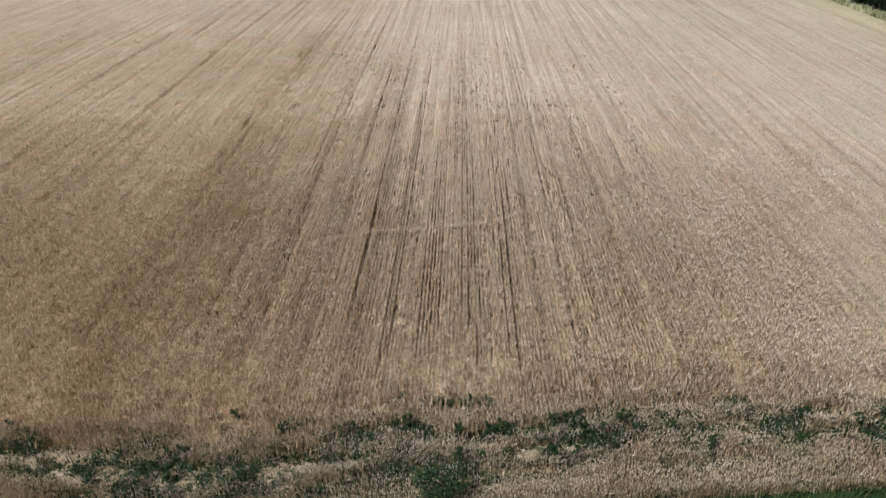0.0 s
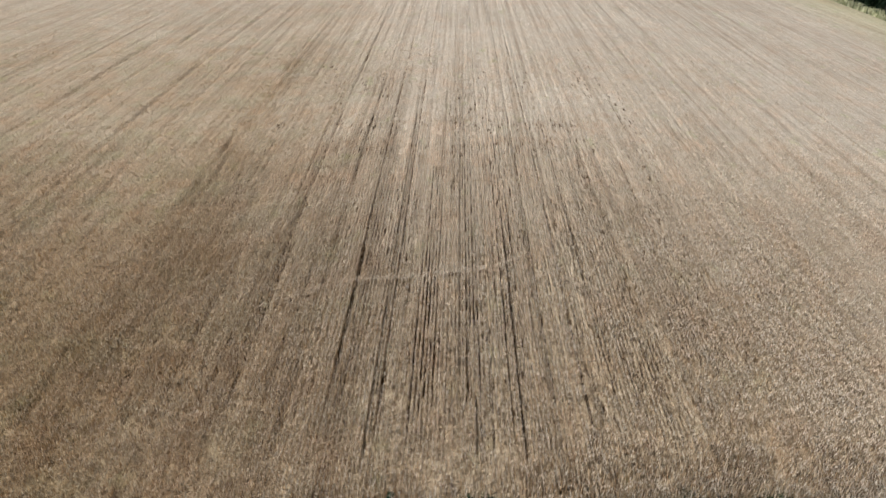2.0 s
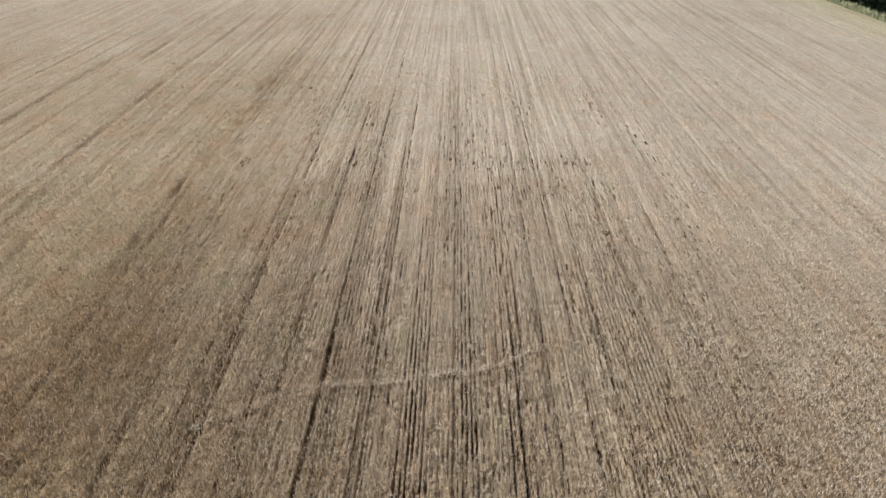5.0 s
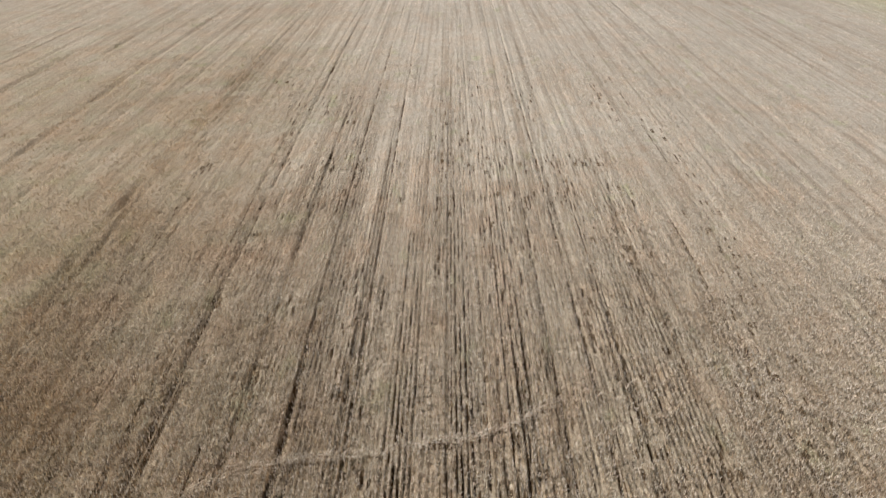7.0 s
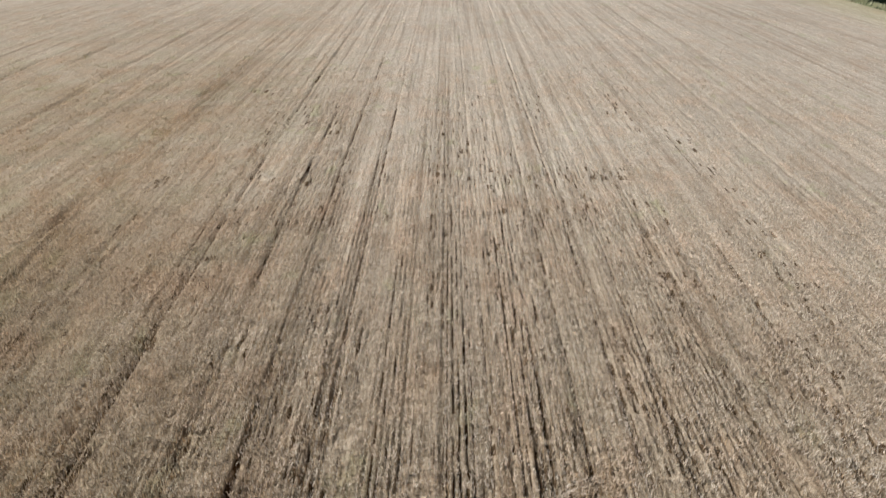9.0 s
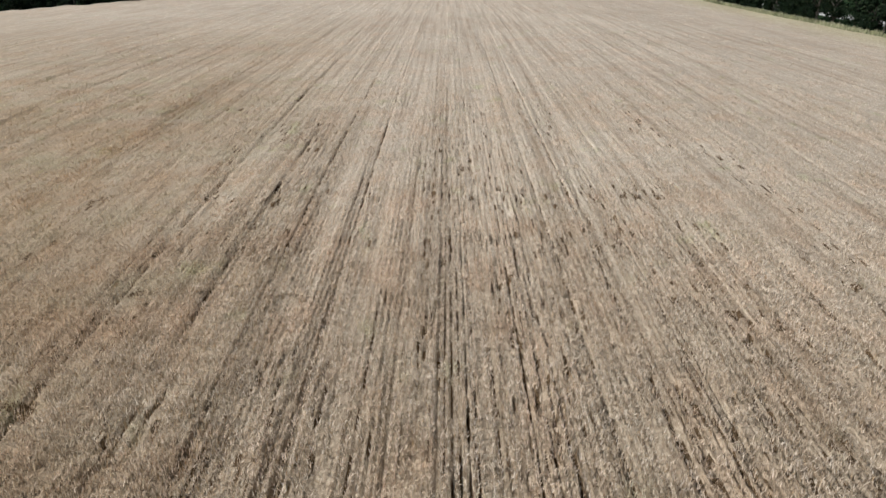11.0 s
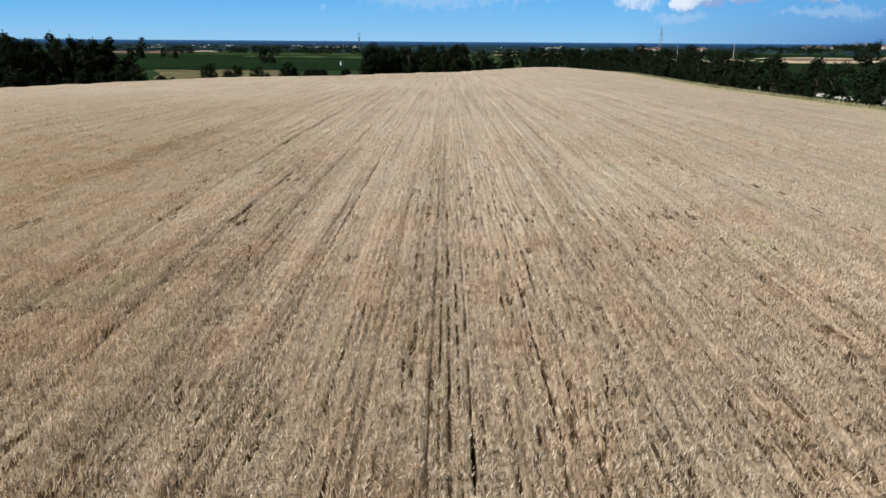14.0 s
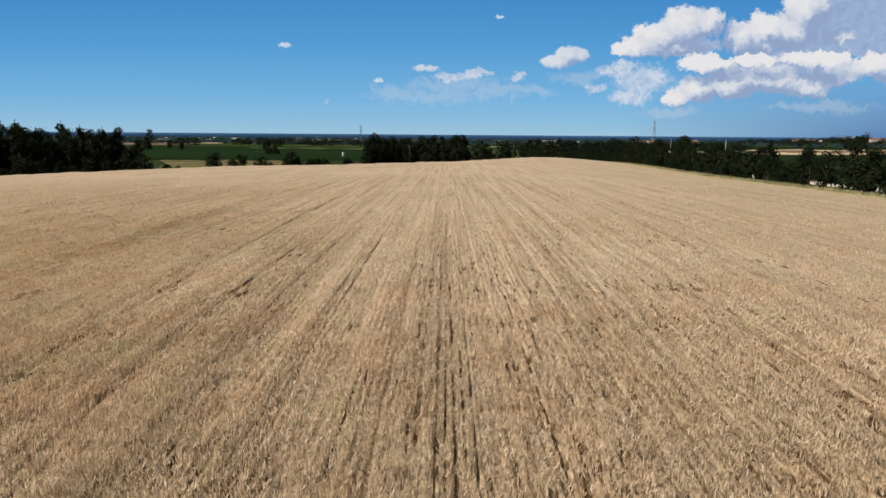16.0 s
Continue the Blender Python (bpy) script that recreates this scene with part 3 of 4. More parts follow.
# headland: thin, lodged straw with rows that run across, weeds and turf
# soil darkened to paint the shade at the foot of the standing strips
m_gutter_shade = mottled("soil_with_painted_shade", (0.02, 0.024, 0.01), (0.10, 0.085, 0.04), 18, 0.95, 0.05, spec=0.0, big=1.2)
m_litter = mottled("straw_litter", (0.05, 0.045, 0.02), (0.36, 0.285, 0.18), 22, 0.95, 0.06, (0.4, 1, 1), spec=0.0, big=1.6)
m_lodged = mottled("lodged_straw", (0.14, 0.10, 0.055), (0.46, 0.375, 0.255), 26, 0.9, 0.05, (0.3, 1, 1), spec=0.05, big=2.0)
hx, hy = np.arange(-34, 34, 0.12), np.arange(9.4, 16.8, 0.08)
X, Y, q = grid(hx, hy)
turf_y = np.interp(X, [-14, -2, 4.2, 11, 15], [11.6, 11.9, 12.35, 13.1, 13.4])
raised = np.clip((lodged(X, Y) - 0.56) * 5, 0, 1) * np.clip((edge_line(X) - Y + 0.2) / 0.25, 0, 1) * np.clip((Y - turf_y - 0.1) / 0.3, 0, 1)
hz = ground_z(X, Y) + 0.02 + 0.06 * value_noise(X, Y, 0.5, 0.22, 41) + raised * (0.06 + 0.16 * value_noise(X, Y, 0.3, 0.2, 44))
hz = hz - 0.4 * np.clip((turf_y - Y) / 0.3, 0, 1)
litter = mesh_np("headland_straw", np.stack([X, Y, hz], 1), q, m_litter, True)
litter.data.materials.append(m_lodged)
litter.data.materials.append(m_gutter_shade)
cx, cy = X[q].mean(1), Y[q].mean(1)
litter.data.polygons.foreach_set("material_index", np.where(lodged(cx, cy) > 0.60, 1, np.where(gutter(cx, cy) > 0.4, 2, 0)).astype(np.int32))
tagged(litter, "pale lodged straw and litter along the headland", "straw", kind="stuff")


def headland_stalks(n, seed, lying):
    rs = np.random.RandomState(seed)
    x, y = rs.uniform(-14, 15, n), rs.uniform(10.6, 16.6, n)
    thick, flat = headland_band(x, y), lodged(x, y) > 0.58
    bare = gutter(x, y)
    want = np.where(flat, 0.9, 0.12) if lying else (0.30 + 0.70 * np.clip((thick - 0.33) * 5, 0, 1)) * (1 - 0.97 * np.clip(bare * 1.4, 0, 1)) * np.where(flat, 0.1, 1)
    ok = (rs.rand(n) < want) & (y < edge_line(x) + 0.5) & (y > np.interp(x, [-14, -2, 4.2, 11, 15], [11.4, 11.7, 12.2, 12.95, 13.2]))
    x, y = x[ok], y[ok]
    n = len(x)
    g = ground_z(x, y)
    tall = 0.75 + 0.5 * value_noise(x, y, 0.8, 0.4, 58)
    top = g + (rs.uniform(0.10, 0.24, n) if lying else rs.uniform(0.30, 0.60, n) * tall)
    tilt = rs.uniform(1.1, 1.5, n) if lying else np.abs(rs.normal(0.18, 0.22, n))
    az = rs.normal(0.1, 0.5, n) + np.where(rs.rand(n) < 0.5, 0, np.pi) if lying else rs.uniform(0, 6.283, n)
    return stalk_mesh("headland_wheat", x, y, top, rs.uniform(0.12, 0.34, n) if lying else rs.uniform(0.07, 0.13, n), rs.uniform(0.007, 0.011, n), tilt, az,
                      "thin weather-beaten wheat on the headland", 0.2 if lying else 0.45, 1.5)


headland_stalks(190000, 61, False)
headland_stalks(90000, 62, True)


# ---- trees ----
m_bark = mottled("bark", (0.05, 0.04, 0.03), (0.12, 0.10, 0.075), 9, 0.9, 0.02, (1, 1, 0.2))
m_leaf = per_piece("tree_leaves", [(0.0, (0.006, 0.012, 0.006)), (0.6, (0.012, 0.021, 0.009)), (1.0, (0.028, 0.038, 0.016))], 0.7, 0.05, 0.1)


def leaf_cloud(rs, centres, radii, n, size):
    """Leaf blades in several uneven clumps: vertices and quads."""
    w = radii ** 2 / (radii ** 2).sum()
    which = rs.choice(len(centres), n, p=w)
    d = rs.normal(size=(n, 3))
    d /= np.linalg.norm(d, axis=1)[:, None]
    rr = radii[which] * (0.5 + 0.55 * rs.rand(n) ** 0.6) * np.where(rs.rand(n) < 0.12, rs.uniform(1.05, 1.45, n), 1.0)
    c = centres[which] + d * rr[:, None] * np.array([1, 1, 0.9])
    nrm = d + rs.normal(0, 0.7, (n, 3)) + np.array([0, 0, 0.5])
    nrm /= np.linalg.norm(nrm, axis=1)[:, None]
    a = np.cross(nrm, rs.normal(size=(n, 3)))
    a /= np.linalg.norm(a, axis=1)[:, None]
    bb = np.cross(nrm, a)
    s = (size * rs.uniform(0.6, 1.4, n))[:, None]
    V = np.stack([c - a * s, c + bb * s * 0.75, c + a * s], 1)
    return V.reshape(-1, 3), np.arange(n * 3).reshape(-1, 3)


def limb_bm(bm, p0, p1, r0, r1, seg=6):
    d = Vector(p1) - Vector(p0)
    m = Matrix.Translation((Vector(p0) + Vector(p1)) / 2) @ d.to_track_quat("Z", "Y").to_matrix().to_4x4()
    bmesh.ops.create_cone(bm, cap_ends=True, segments=seg, radius1=r0, radius2=r1, depth=d.length, matrix=m)


def tree(name, h, spread, trunk_h, n_leaf, leaf, seed, label, category="tree", slim=False):
    rs = np.random.RandomState(seed)
    root = new(name)
    tagged(root, label, category)
    bm = bmesh.new()
    r = h * 0.022
    limb_bm(bm, (0, 0, -0.4), (0.05 * h * rs.randn() * 0.3, 0, trunk_h), r * 1.4, r, 8)
    cs, rad = [], []
    nb = 15
    for i in range(nb):
        a = rs.uniform(0, 6.28)
        z = trunk_h + (h - trunk_h) * (i + 0.5) / nb * 0.86
        out = spread * (0.8 - 0.5 * abs(i / nb - 0.35)) * rs.uniform(0.3, 1.0)
        e = (out * math.cos(a), out * math.sin(a), z)
        limb_bm(bm, (0, 0, max(trunk_h * 0.6, z - 0.25 * h)), e, r * 0.5, r * 0.12, 3)
        cs.append(e)
        rad.append(spread * rs.uniform(0.2, 0.46) * (1.0 - 0.35 * i / nb))
    limb_bm(bm, (0, 0, trunk_h * 0.9), (0, 0, h * 0.85), r, r * 0.15, 6)
    cs.append((0, 0, h - spread * 0.3))
    rad.append(spread * 0.32)
    part("trunk", bm, m_bark, root)
    V, F = leaf_cloud(rs, np.array(cs), np.array(rad), n_leaf, leaf)
    V[:, 2] = np.maximum(V[:, 2], 0.05 + 0.35 * (V[:, 0] > 0.4))
    crown = mesh_np("crown", V, F, m_leaf)
    crown.parent = root
    return root


def stand(ob, x, y, rz=0.0, s=1.0, sink=0.0):
    """Set a thing on the ground at x, y."""
    ob.matrix_world = Matrix.LocRotScale((x, y, float(ground_z(x, y)) - sink), Euler((0, 0, rz)), (s, s, s))
    return ob


def again(ob, x, y, rz, s):
    c = copy_thing(ob, Matrix.Identity(4))
    c.matrix_world = Matrix.LocRotScale((x, y, float(ground_z(x, y))), Euler((0, 0, rz)), (s, s, s))
    return c


def bearing(u, d):
    """A place at distance d ahead of the end of the way, u metres aside for each metre ahead."""
    return 0.35 + u * d, 24.6 + d


HEDGE = "dark green broadleaf tree in the hedgerow beside the wheat"
WOOD = "dark green broadleaf tree at the edge of the field"
FAR = "dark tree far off on the plain"
hedge_kinds = [tree("hedge_tree", h, w, th, 2000, 0.17, 40 + i, HEDGE) for i, (h, w, th) in enumerate([(5.0, 2.2, 0.5), (4.2, 2.0, 0.4), (6.0, 2.4, 0.8), (3.2, 1.8, 0.2), (5.2, 2.1, 1.2)])]
wood_kinds = [tree("tree", h, w, th, 2000, 0.2, 50 + i, WOOD) for i, (h, w, th) in enumerate([(7.6, 2.5, 1.2), (6.6, 2.0, 1.4), (8.4, 2.1, 1.8)])]
shrub_kinds = [tree("shrub", h, w, 0.2, 1000, 0.18, 60 + i, "dark rounded shrub beyond the far edge of the wheat", "shrub") for i, (h, w) in enumerate([(2.8, 1.9), (1.9, 1.6)])]
far_kinds = [tree("tree", h, w, 0.8, 420, 0.5, 70 + i, FAR) for i, (h, w) in enumerate([(8.0, 3.6), (6.5, 3.2)])]
used = defaultdict(int)


def plant(kinds, i, x, y, rz, s, group=""):
    k = kinds[i % len(kinds)]
    used[k.name] += 1
    ob = stand(k, x, y, rz, s) if used[k.name] == 1 else again(k, x, y, rz, s)
    return tagged(ob, group=group)


rs = np.random.RandomState(77)
# hedgerow on the right, trees close together with a few gaps
y = 58.0
while y < 300:
    s = float(rs.uniform(0.92, 1.28)) * (0.84 if y < 124 else 1.0) + (0.14 if 126 < y < 133 else 0.0)
    over_road = min(abs(y - v) for v in (104.5, 113.4, 119.5, 168)) < 1.3
    plant(hedge_kinds, 4 if over_road else int(rs.randint(4)), 48.7 + rs.uniform(-0.6, 0.6), y, rs.uniform(0, 6), s, "hedgerow trees")
    y += rs.uniform(1.5, 2.8) + (1.8 if rs.rand() < 0.1 else 0)
# copse on the left
for i in range(84):
    u = -0.95 + 0.525 * (i + 0.5) / 84 + rs.uniform(-0.006, 0.006)
    d = np.interp(u, [-0.95, -0.62, -0.43], [85, 99, 119]) + 1.5 + rs.uniform(0, 10)
    x, y = bearing(u, d)
    plant(wood_kinds, int(rs.randint(3)), x, y, rs.uniform(0, 6), rs.uniform(0.86, 1.04) * (0.78 if u > -0.45 else 1.0), "copse trees")
for i in range(22):
    u = -0.95 + 0.54 * (i + 0.5) / 22
    d = np.interp(u, [-0.95, -0.62, -0.41], [84, 97, 116]) + 0.8
    plant(shrub_kinds, int(rs.randint(2)), *bearing(u, d), rs.uniform(0, 6), rs.uniform(0.8, 1.2), "copse undergrowth")
# copse beyond the middle of the field
for i in range(64):
    u = -0.110 + 0.138 * (i + 0.5) / 64
    kinds, k = (hedge_kinds, int(rs.randint(3))) if i % 3 else (wood_kinds, int(rs.randint(3)))
    plant(kinds, k, *bearing(u, rs.uniform(146, 182) + 140 * max(u, 0)), rs.uniform(0, 6), rs.uniform(0.95, 1.2) if i % 3 else rs.uniform(0.66, 0.78), "copse trees")
for u, d, s in ((0.039, 186, 1.1), (0.047, 184, 1.25), (0.054, 190, 1.15), (0.062, 196, 0.9), (0.071, 205, 0.8)):
    plant(hedge_kinds, 0, *bearing(u, d), 1.0, s, "copse trees")
for i in range(30):
    u = rs.uniform(0.08, 0.2)
    plant(hedge_kinds, int(rs.randint(4)), *bearing(u, rs.uniform(245, 330)), rs.uniform(0, 6), rs.uniform(1.1, 1.5), "trees beyond the crest")
# single small trees and shrubs along the far edge
for u, d, s, k in ((-0.323, 134, 1.15, 0), (-0.287, 137, 1.0, 0), (-0.30, 175, 1.3, 0), (-0.258, 168, 1.3, 0), (-0.247, 172, 1.1, 1), (-0.217, 136, 1.15, 0), (-0.209, 137, 0.9, 1),
                   (-0.19, 138, 0.9, 1), (-0.178, 138, 0.95, 1), (-0.169, 138, 0.85, 1), (-0.139, 139, 0.9, 1), (-0.134, 140, 0.8, 1), (-0.39, 122, 0.7, 1), (-0.375, 126, 0.5, 1)):
    plant(shrub_kinds, k, *bearing(u, d), rs.uniform(0, 6), s, "shrubs along the far edge")


# ---- verge, road and far fields ----
def strip(name, us, d0, d1, lift, material, label, kind="structure", n=26):
    """A field that lies on the ground between two bearings and two distances."""
    uu, dd = np.linspace(us[0], us[1], n), np.linspace(d0, d1, n)
    U, D, q = grid(uu, dd)
    D = D * (1 + 0.10 * (value_noise(U, D, 0.03, 40, 201) - 0.5))
    U = U + 0.022 * (value_noise(U, D, 0.05, 25, 202) - 0.5)
    x, y = 0.35 + U * D, 24.6 + D
    ob = mesh_np(name, np.stack([x, y, ground_z(x, y) + lift], 1), q, material, True)
    return tagged(ob, label, "field", kind=kind)


m_green = mottled("green_crop", (0.007, 0.018, 0.008), (0.016, 0.034, 0.013), 0.12, 0.9, spec=0.0, big=0.01)
m_meadow = mottled("meadow", (0.022, 0.045, 0.014), (0.055, 0.08, 0.028), 0.15, 0.95, spec=0.0, big=0.02)
m_dry = mottled("dry_grass", (0.03, 0.045, 0.018), (0.21, 0.175, 0.095), 0.22, 0.95, spec=0.0, big=0.06)
m_stubble = mottled("far_stubble", (0.33, 0.27, 0.17), (0.5, 0.41, 0.28), 0.08, 0.95, spec=0.0, big=0.01)
m_pale_green = mottled("pale_green_crop", (0.035, 0.06, 0.025), (0.06, 0.09, 0.038), 0.15, 0.95, spec=0.0, big=0.02)
m_earth = mottled("ploughed_earth", (0.12, 0.08, 0.06), (0.2, 0.14, 0.1), 0.1, 0.95, spec=0.0, big=0.01)
m_road = mottled("pale_gravel_road", (0.36, 0.34, 0.3), (0.52, 0.49, 0.43), 1.4, 0.95, spec=0.0, big=0.12)

strip("field_green", (-0.50, -0.105), 260, 500, 0.25, m_green, "dark green maize field beyond the copse")
strip("field_dry", (-0.40, -0.215), 142, 250, 0.25, m_dry, "rough dry grassland beyond the wheat")
strip("field_light", (-0.27, -0.10), 430, 478, 0.45, m_pale_green, "pale green strip between darker fields")
strip("field_earth", (-0.46, -0.36), 560, 680, 0.3, m_earth, "bare reddish ploughed field far off")
strip("field_stubble", (-0.36, -0.31), 620, 740, 0.45, m_stubble, "pale stubble field far off")
strip("field_far_green", (-0.30, -0.12), 520, 640, 0.3, m_meadow, "green meadow far off on the plain")
strip("field_meadow", (0.055, 0.125), 235, 420, 0.25, m_meadow, "small green meadow between the trees")
strip("field_stubble", (0.07, 0.16), 560, 760, 0.3, m_stubble, "pale stubble field far off")
strip("field_stubble", (0.22, 0.31), 600, 800, 0.3, m_stubble, "pale stubble field far off")
strip("field_green", (0.30, 0.75), 190, 390, 0.25, m_green, "green crop field behind the hedgerow")
strip("field_stubble", (0.31, 0.41), 400, 470, 0.25, m_stubble, "pale stubble field behind the hedgerow")
strip("field_stubble", (0.43, 0.75), 400, 450, 0.25, m_stubble, "pale stubble field behind the hedgerow")
strip("field_earth", (0.44, 0.75), 455, 500, 0.25, m_earth, "bare brown field behind the hedgerow")
strip("field_stubble", (0.42, 0.75), 503, 540, 0.25, m_stubble, "pale stubble field behind the hedgerow")
strip("field_far_green", (0.40, 0.75), 545, 680, 0.25, m_green, "green field below the village")

# the road behind the hedgerow
ry = np.arange(40, 330, 4.0)
rx = np.array([53.6, 54.2, 57.0, 57.6])
X, Y, q = grid(rx, ry)
edge = (X < 53.9) | (X > 57.3)
road = mesh_np("road", np.stack([X, Y, ground_z(X, Y) + np.where(edge, -0.05, 0.22)], 1), q, m_road, True)
tagged(road, "pale dusty road running behind the hedgerow", "road", kind="structure")


def blades(name, x, y, h, w, seed, material, label, category="grass", lean=0.35):
    """Grass: each tuft blade one bent sliver."""
    rs = np.random.RandomState(seed)
    n = len(x)
    z = ground_z(x, y) - 0.03
    az, t = rs.uniform(0, 6.283, n), np.abs(rs.normal(0, lean, n))
    hh = h * rs.uniform(0.5, 1.3, n)
    s = np.stack([-np.sin(az), np.cos(az), np.zeros(n)], 1) * (w * rs.uniform(0.6, 1.3, n))[:, None]
    b0 = np.stack([x, y, z], 1)
    mid = b0 + np.stack([np.cos(az) * np.sin(t) * 0.4, np.sin(az) * np.sin(t) * 0.4, np.full(n, 0.55)], 1) * hh[:, None]
    tip = b0 + np.stack([np.cos(az) * np.sin(t) * 1.1, np.sin(az) * np.sin(t) * 1.1, np.cos(t)], 1) * hh[:, None]
    V = np.stack([b0 - s, b0 + s, mid + s * 0.8, mid - s * 0.8, tip], 1).reshape(-1, 3)
    i = np.arange(n)[:, None] * 5
    F = np.concatenate([i + np.array([[0, 1, 2]]), i + np.array([[0, 2, 3]]), i + np.array([[3, 2, 4]])])
    ob = mesh_np(name, V, F, material)
    return tagged(ob, label, category, kind="stuff")


m_verge = per_piece("verge_grass", [(0.0, (0.27, 0.28, 0.12)), (0.5, (0.46, 0.44, 0.24)), (1.0, (0.64, 0.585, 0.385))], 0.8, 0.2, 0.3)
m_turf = per_piece("turf_blades", [(0.0, (0.025, 0.05, 0.014)), (0.6, (0.045, 0.08, 0.022)), (1.0, (0.12, 0.13, 0.05))], 0.7, 0.25, 0.3)
rs = np.random.RandomState(91)
n = 15000
y = 50 + 240 * rs.rand(n) ** 1.5
blades("verge_grass", 44.8 + 3.4 * rs.rand(n) ** 1.2, y, 0.42, 0.045, 92, m_verge, "long yellow-green grass between wheat and hedgerow")
n = 5000
y = 50 + 200 * rs.rand(n) ** 1.4
blades("tall_grass", 45.5 + rs.normal(0, 0.4, n) + 0.8 * (value_noise(y, y * 0, 2.5, 1, 96) - 0.5), y, 0.5, 0.04, 95, m_verge, "tall pale grass grown into the edge of the wheat")
n = 9000
u = rs.uniform(-0.47, 0.06, n)
d = np.interp(u, [-0.47, -0.43, -0.365, -0.29, -0.155, -0.075, 0.0, 0.06], [112, 115, 130, 132, 132, 140, 144, 166]) + rs.uniform(0, 4, n)
blades("verge_grass", 0.35 + u * d, 24.6 + d, 0.4, 0.05, 93, m_verge, "rough grass along the far edge of the wheat")
n = 30000
x, y = rs.uniform(-14, 15, n), rs.uniform(9.6, 13.4, n)
lim = np.interp(x, [-14, -2, 4.2, 11, 15], [11.6, 11.9, 12.35, 13.1, 13.4]) + rs.normal(0, 0.12, n)
ok = y < lim
blades("turf", x[ok], y[ok], 0.28, 0.008, 94, m_turf, "green turf at the foot of the wheat field")

# green weeds and one dark bush along the headland
m_weed = per_piece("weed_leaves", [(0.0, (0.012, 0.028, 0.009)), (0.6, (0.027, 0.055, 0.016)), (1.0, (0.06, 0.095, 0.028))], 0.6, 0.25, 0.25)
m_stem = mottled("weed_stems", (0.06, 0.08, 0.03), (0.12, 0.13, 0.06), 20, 0.8)


def weed(h, spread, n, seed, label, name="weed", category="weed", leaf=0.045):
    rs = np.random.RandomState(seed)
    root = tagged(new(name), label, category)
    bm = bmesh.new()
    cs, rad = [], []
    for i in range(6):
        a, o = rs.uniform(0, 6.28), spread * rs.uniform(0.2, 0.85)
        e = (o * math.cos(a), o * math.sin(a), h * rs.uniform(0.45, 0.95))
        limb_bm(bm, (0, 0, -0.1), e, 0.012, 0.004, 4)
        cs.append(e)
        rad.append(spread * rs.uniform(0.3, 0.5))
    part("stems", bm, m_stem, root)
    V, F = leaf_cloud(rs, np.array(cs), np.array(rad), n, leaf)
    V[:, 2] = np.maximum(V[:, 2], 0.02)
    lf = mesh_np("leaves", V, F, m_weed)
    lf.parent = root
    return root


WEEDS = [(-11.4, 14.3), (-8.7, 13.2), (-6.8, 13.3), (-5.9, 13.5), (-3.6, 14.3), (-3.1, 14.5), (-2.3, 14.2), (-1.7, 14.6), (-0.5, 15.6), (0.4, 15.4), (0.2, 14.3), (1.6, 14.4),
         (2.2, 14.6), (3.2, 14.9), (4.0, 14.7), (4.4, 14.3), (5.1, 14.7), (5.8, 15.0), (5.9, 16.1), (7.0, 16.3), (6.5, 13.9), (6.1, 14.3), (8.4, 15.5), (9.7, 15.2), (10.7, 15.1),
         (11.4, 14.6), (12.0, 15.3), (12.0, 15.8), (0.8, 13.6), (2.7, 13.6), (-4.5, 12.5), (-7.7, 12.5), (3.2, 17.3), (-7.3, 16.0), (-6.0, 14.9), (-1.8, 17.2)]
GREEN = "dark green leafy weed among the headland straw"
weed_kinds = [weed(h, s, 300, 110 + i, GREEN, leaf=0.032) for i, (h, s) in enumerate([(0.5, 0.2), (0.62, 0.14), (0.32, 0.38), (0.25, 0.26)])]
rs = np.random.RandomState(112)
for i, (x, y) in enumerate(WEEDS):
    for j in range(1 if y > 15.9 else int(rs.randint(4, 11))):
        s = rs.uniform(0.6, 1.15) * (0.75 if y > 15.9 else 1.0)
        plant(weed_kinds, int(rs.randint(4)), x + (j and rs.normal(0, 0.9)), y + (j and rs.normal(0, 0.12)), rs.uniform(0, 6), s, "weeds on the headland")
vv, ff, at = [], [], 0
for i in range(640):
    x = rs.uniform(-13.5, 14.5)
    y = float(edge_line(x)) - 0.5 + rs.normal(0, 0.22) if i % 5 < 2 else float(edge_line(x)) - 1.4 + rs.normal(0, 0.3)
    if value_noise(np.array([x]), np.array([y]), 1.3, 0.5, 113)[0] > 0.42:
        k = rs.uniform(0.6, 1.1)
        lobes = rs.normal(0, 1, (5, 3)) * (0.22 * k, 0.13 * k, 0.08 * k) + (x, y, float(ground_z(x, y)) + 0.22 * k)
        v, f = leaf_cloud(rs, lobes, np.full(5, 0.15 * k), 150, 0.036)
        vv.append(v)
        ff.append(f + at)
        at += len(v)
tagged(mesh_np("low_weeds", np.concatenate(vv), np.concatenate(ff), m_weed), "low dark green weeds grown together along the headland", "weeds", kind="stuff")
n = 44000
x, y = rs.uniform(-14, 15, n), rs.uniform(11.4, 16.4, n)
green = value_noise(x, y - 0.085 * x, 2.4, 0.35, 114) * 0.7 + value_noise(x, y, 0.4, 0.2, 115) * 0.3
lush = np.exp(-((y - edge_line(x) + 0.5) / 0.35) ** 2) * 0.22 + np.exp(-((y - edge_line(x) + 1.5) / 0.3) ** 2) * 0.12 + 0.14 * np.clip((12.9 - y) / 0.6, 0, 1) * (x < 3)
ok = (rs.rand(n) < np.clip((green + lush + 0.25 * gutter(x, y) - 0.52) * 5, 0.03, 1)) & (y < edge_line(x) + 0.1) & ((headland_band(x, y) < 0.62) | (gutter(x, y) > 0.4))
blades("undergrowth", x[ok], y[ok], 0.3, 0.016, 116, m_weed, "low dark green undergrowth between the headland straw")
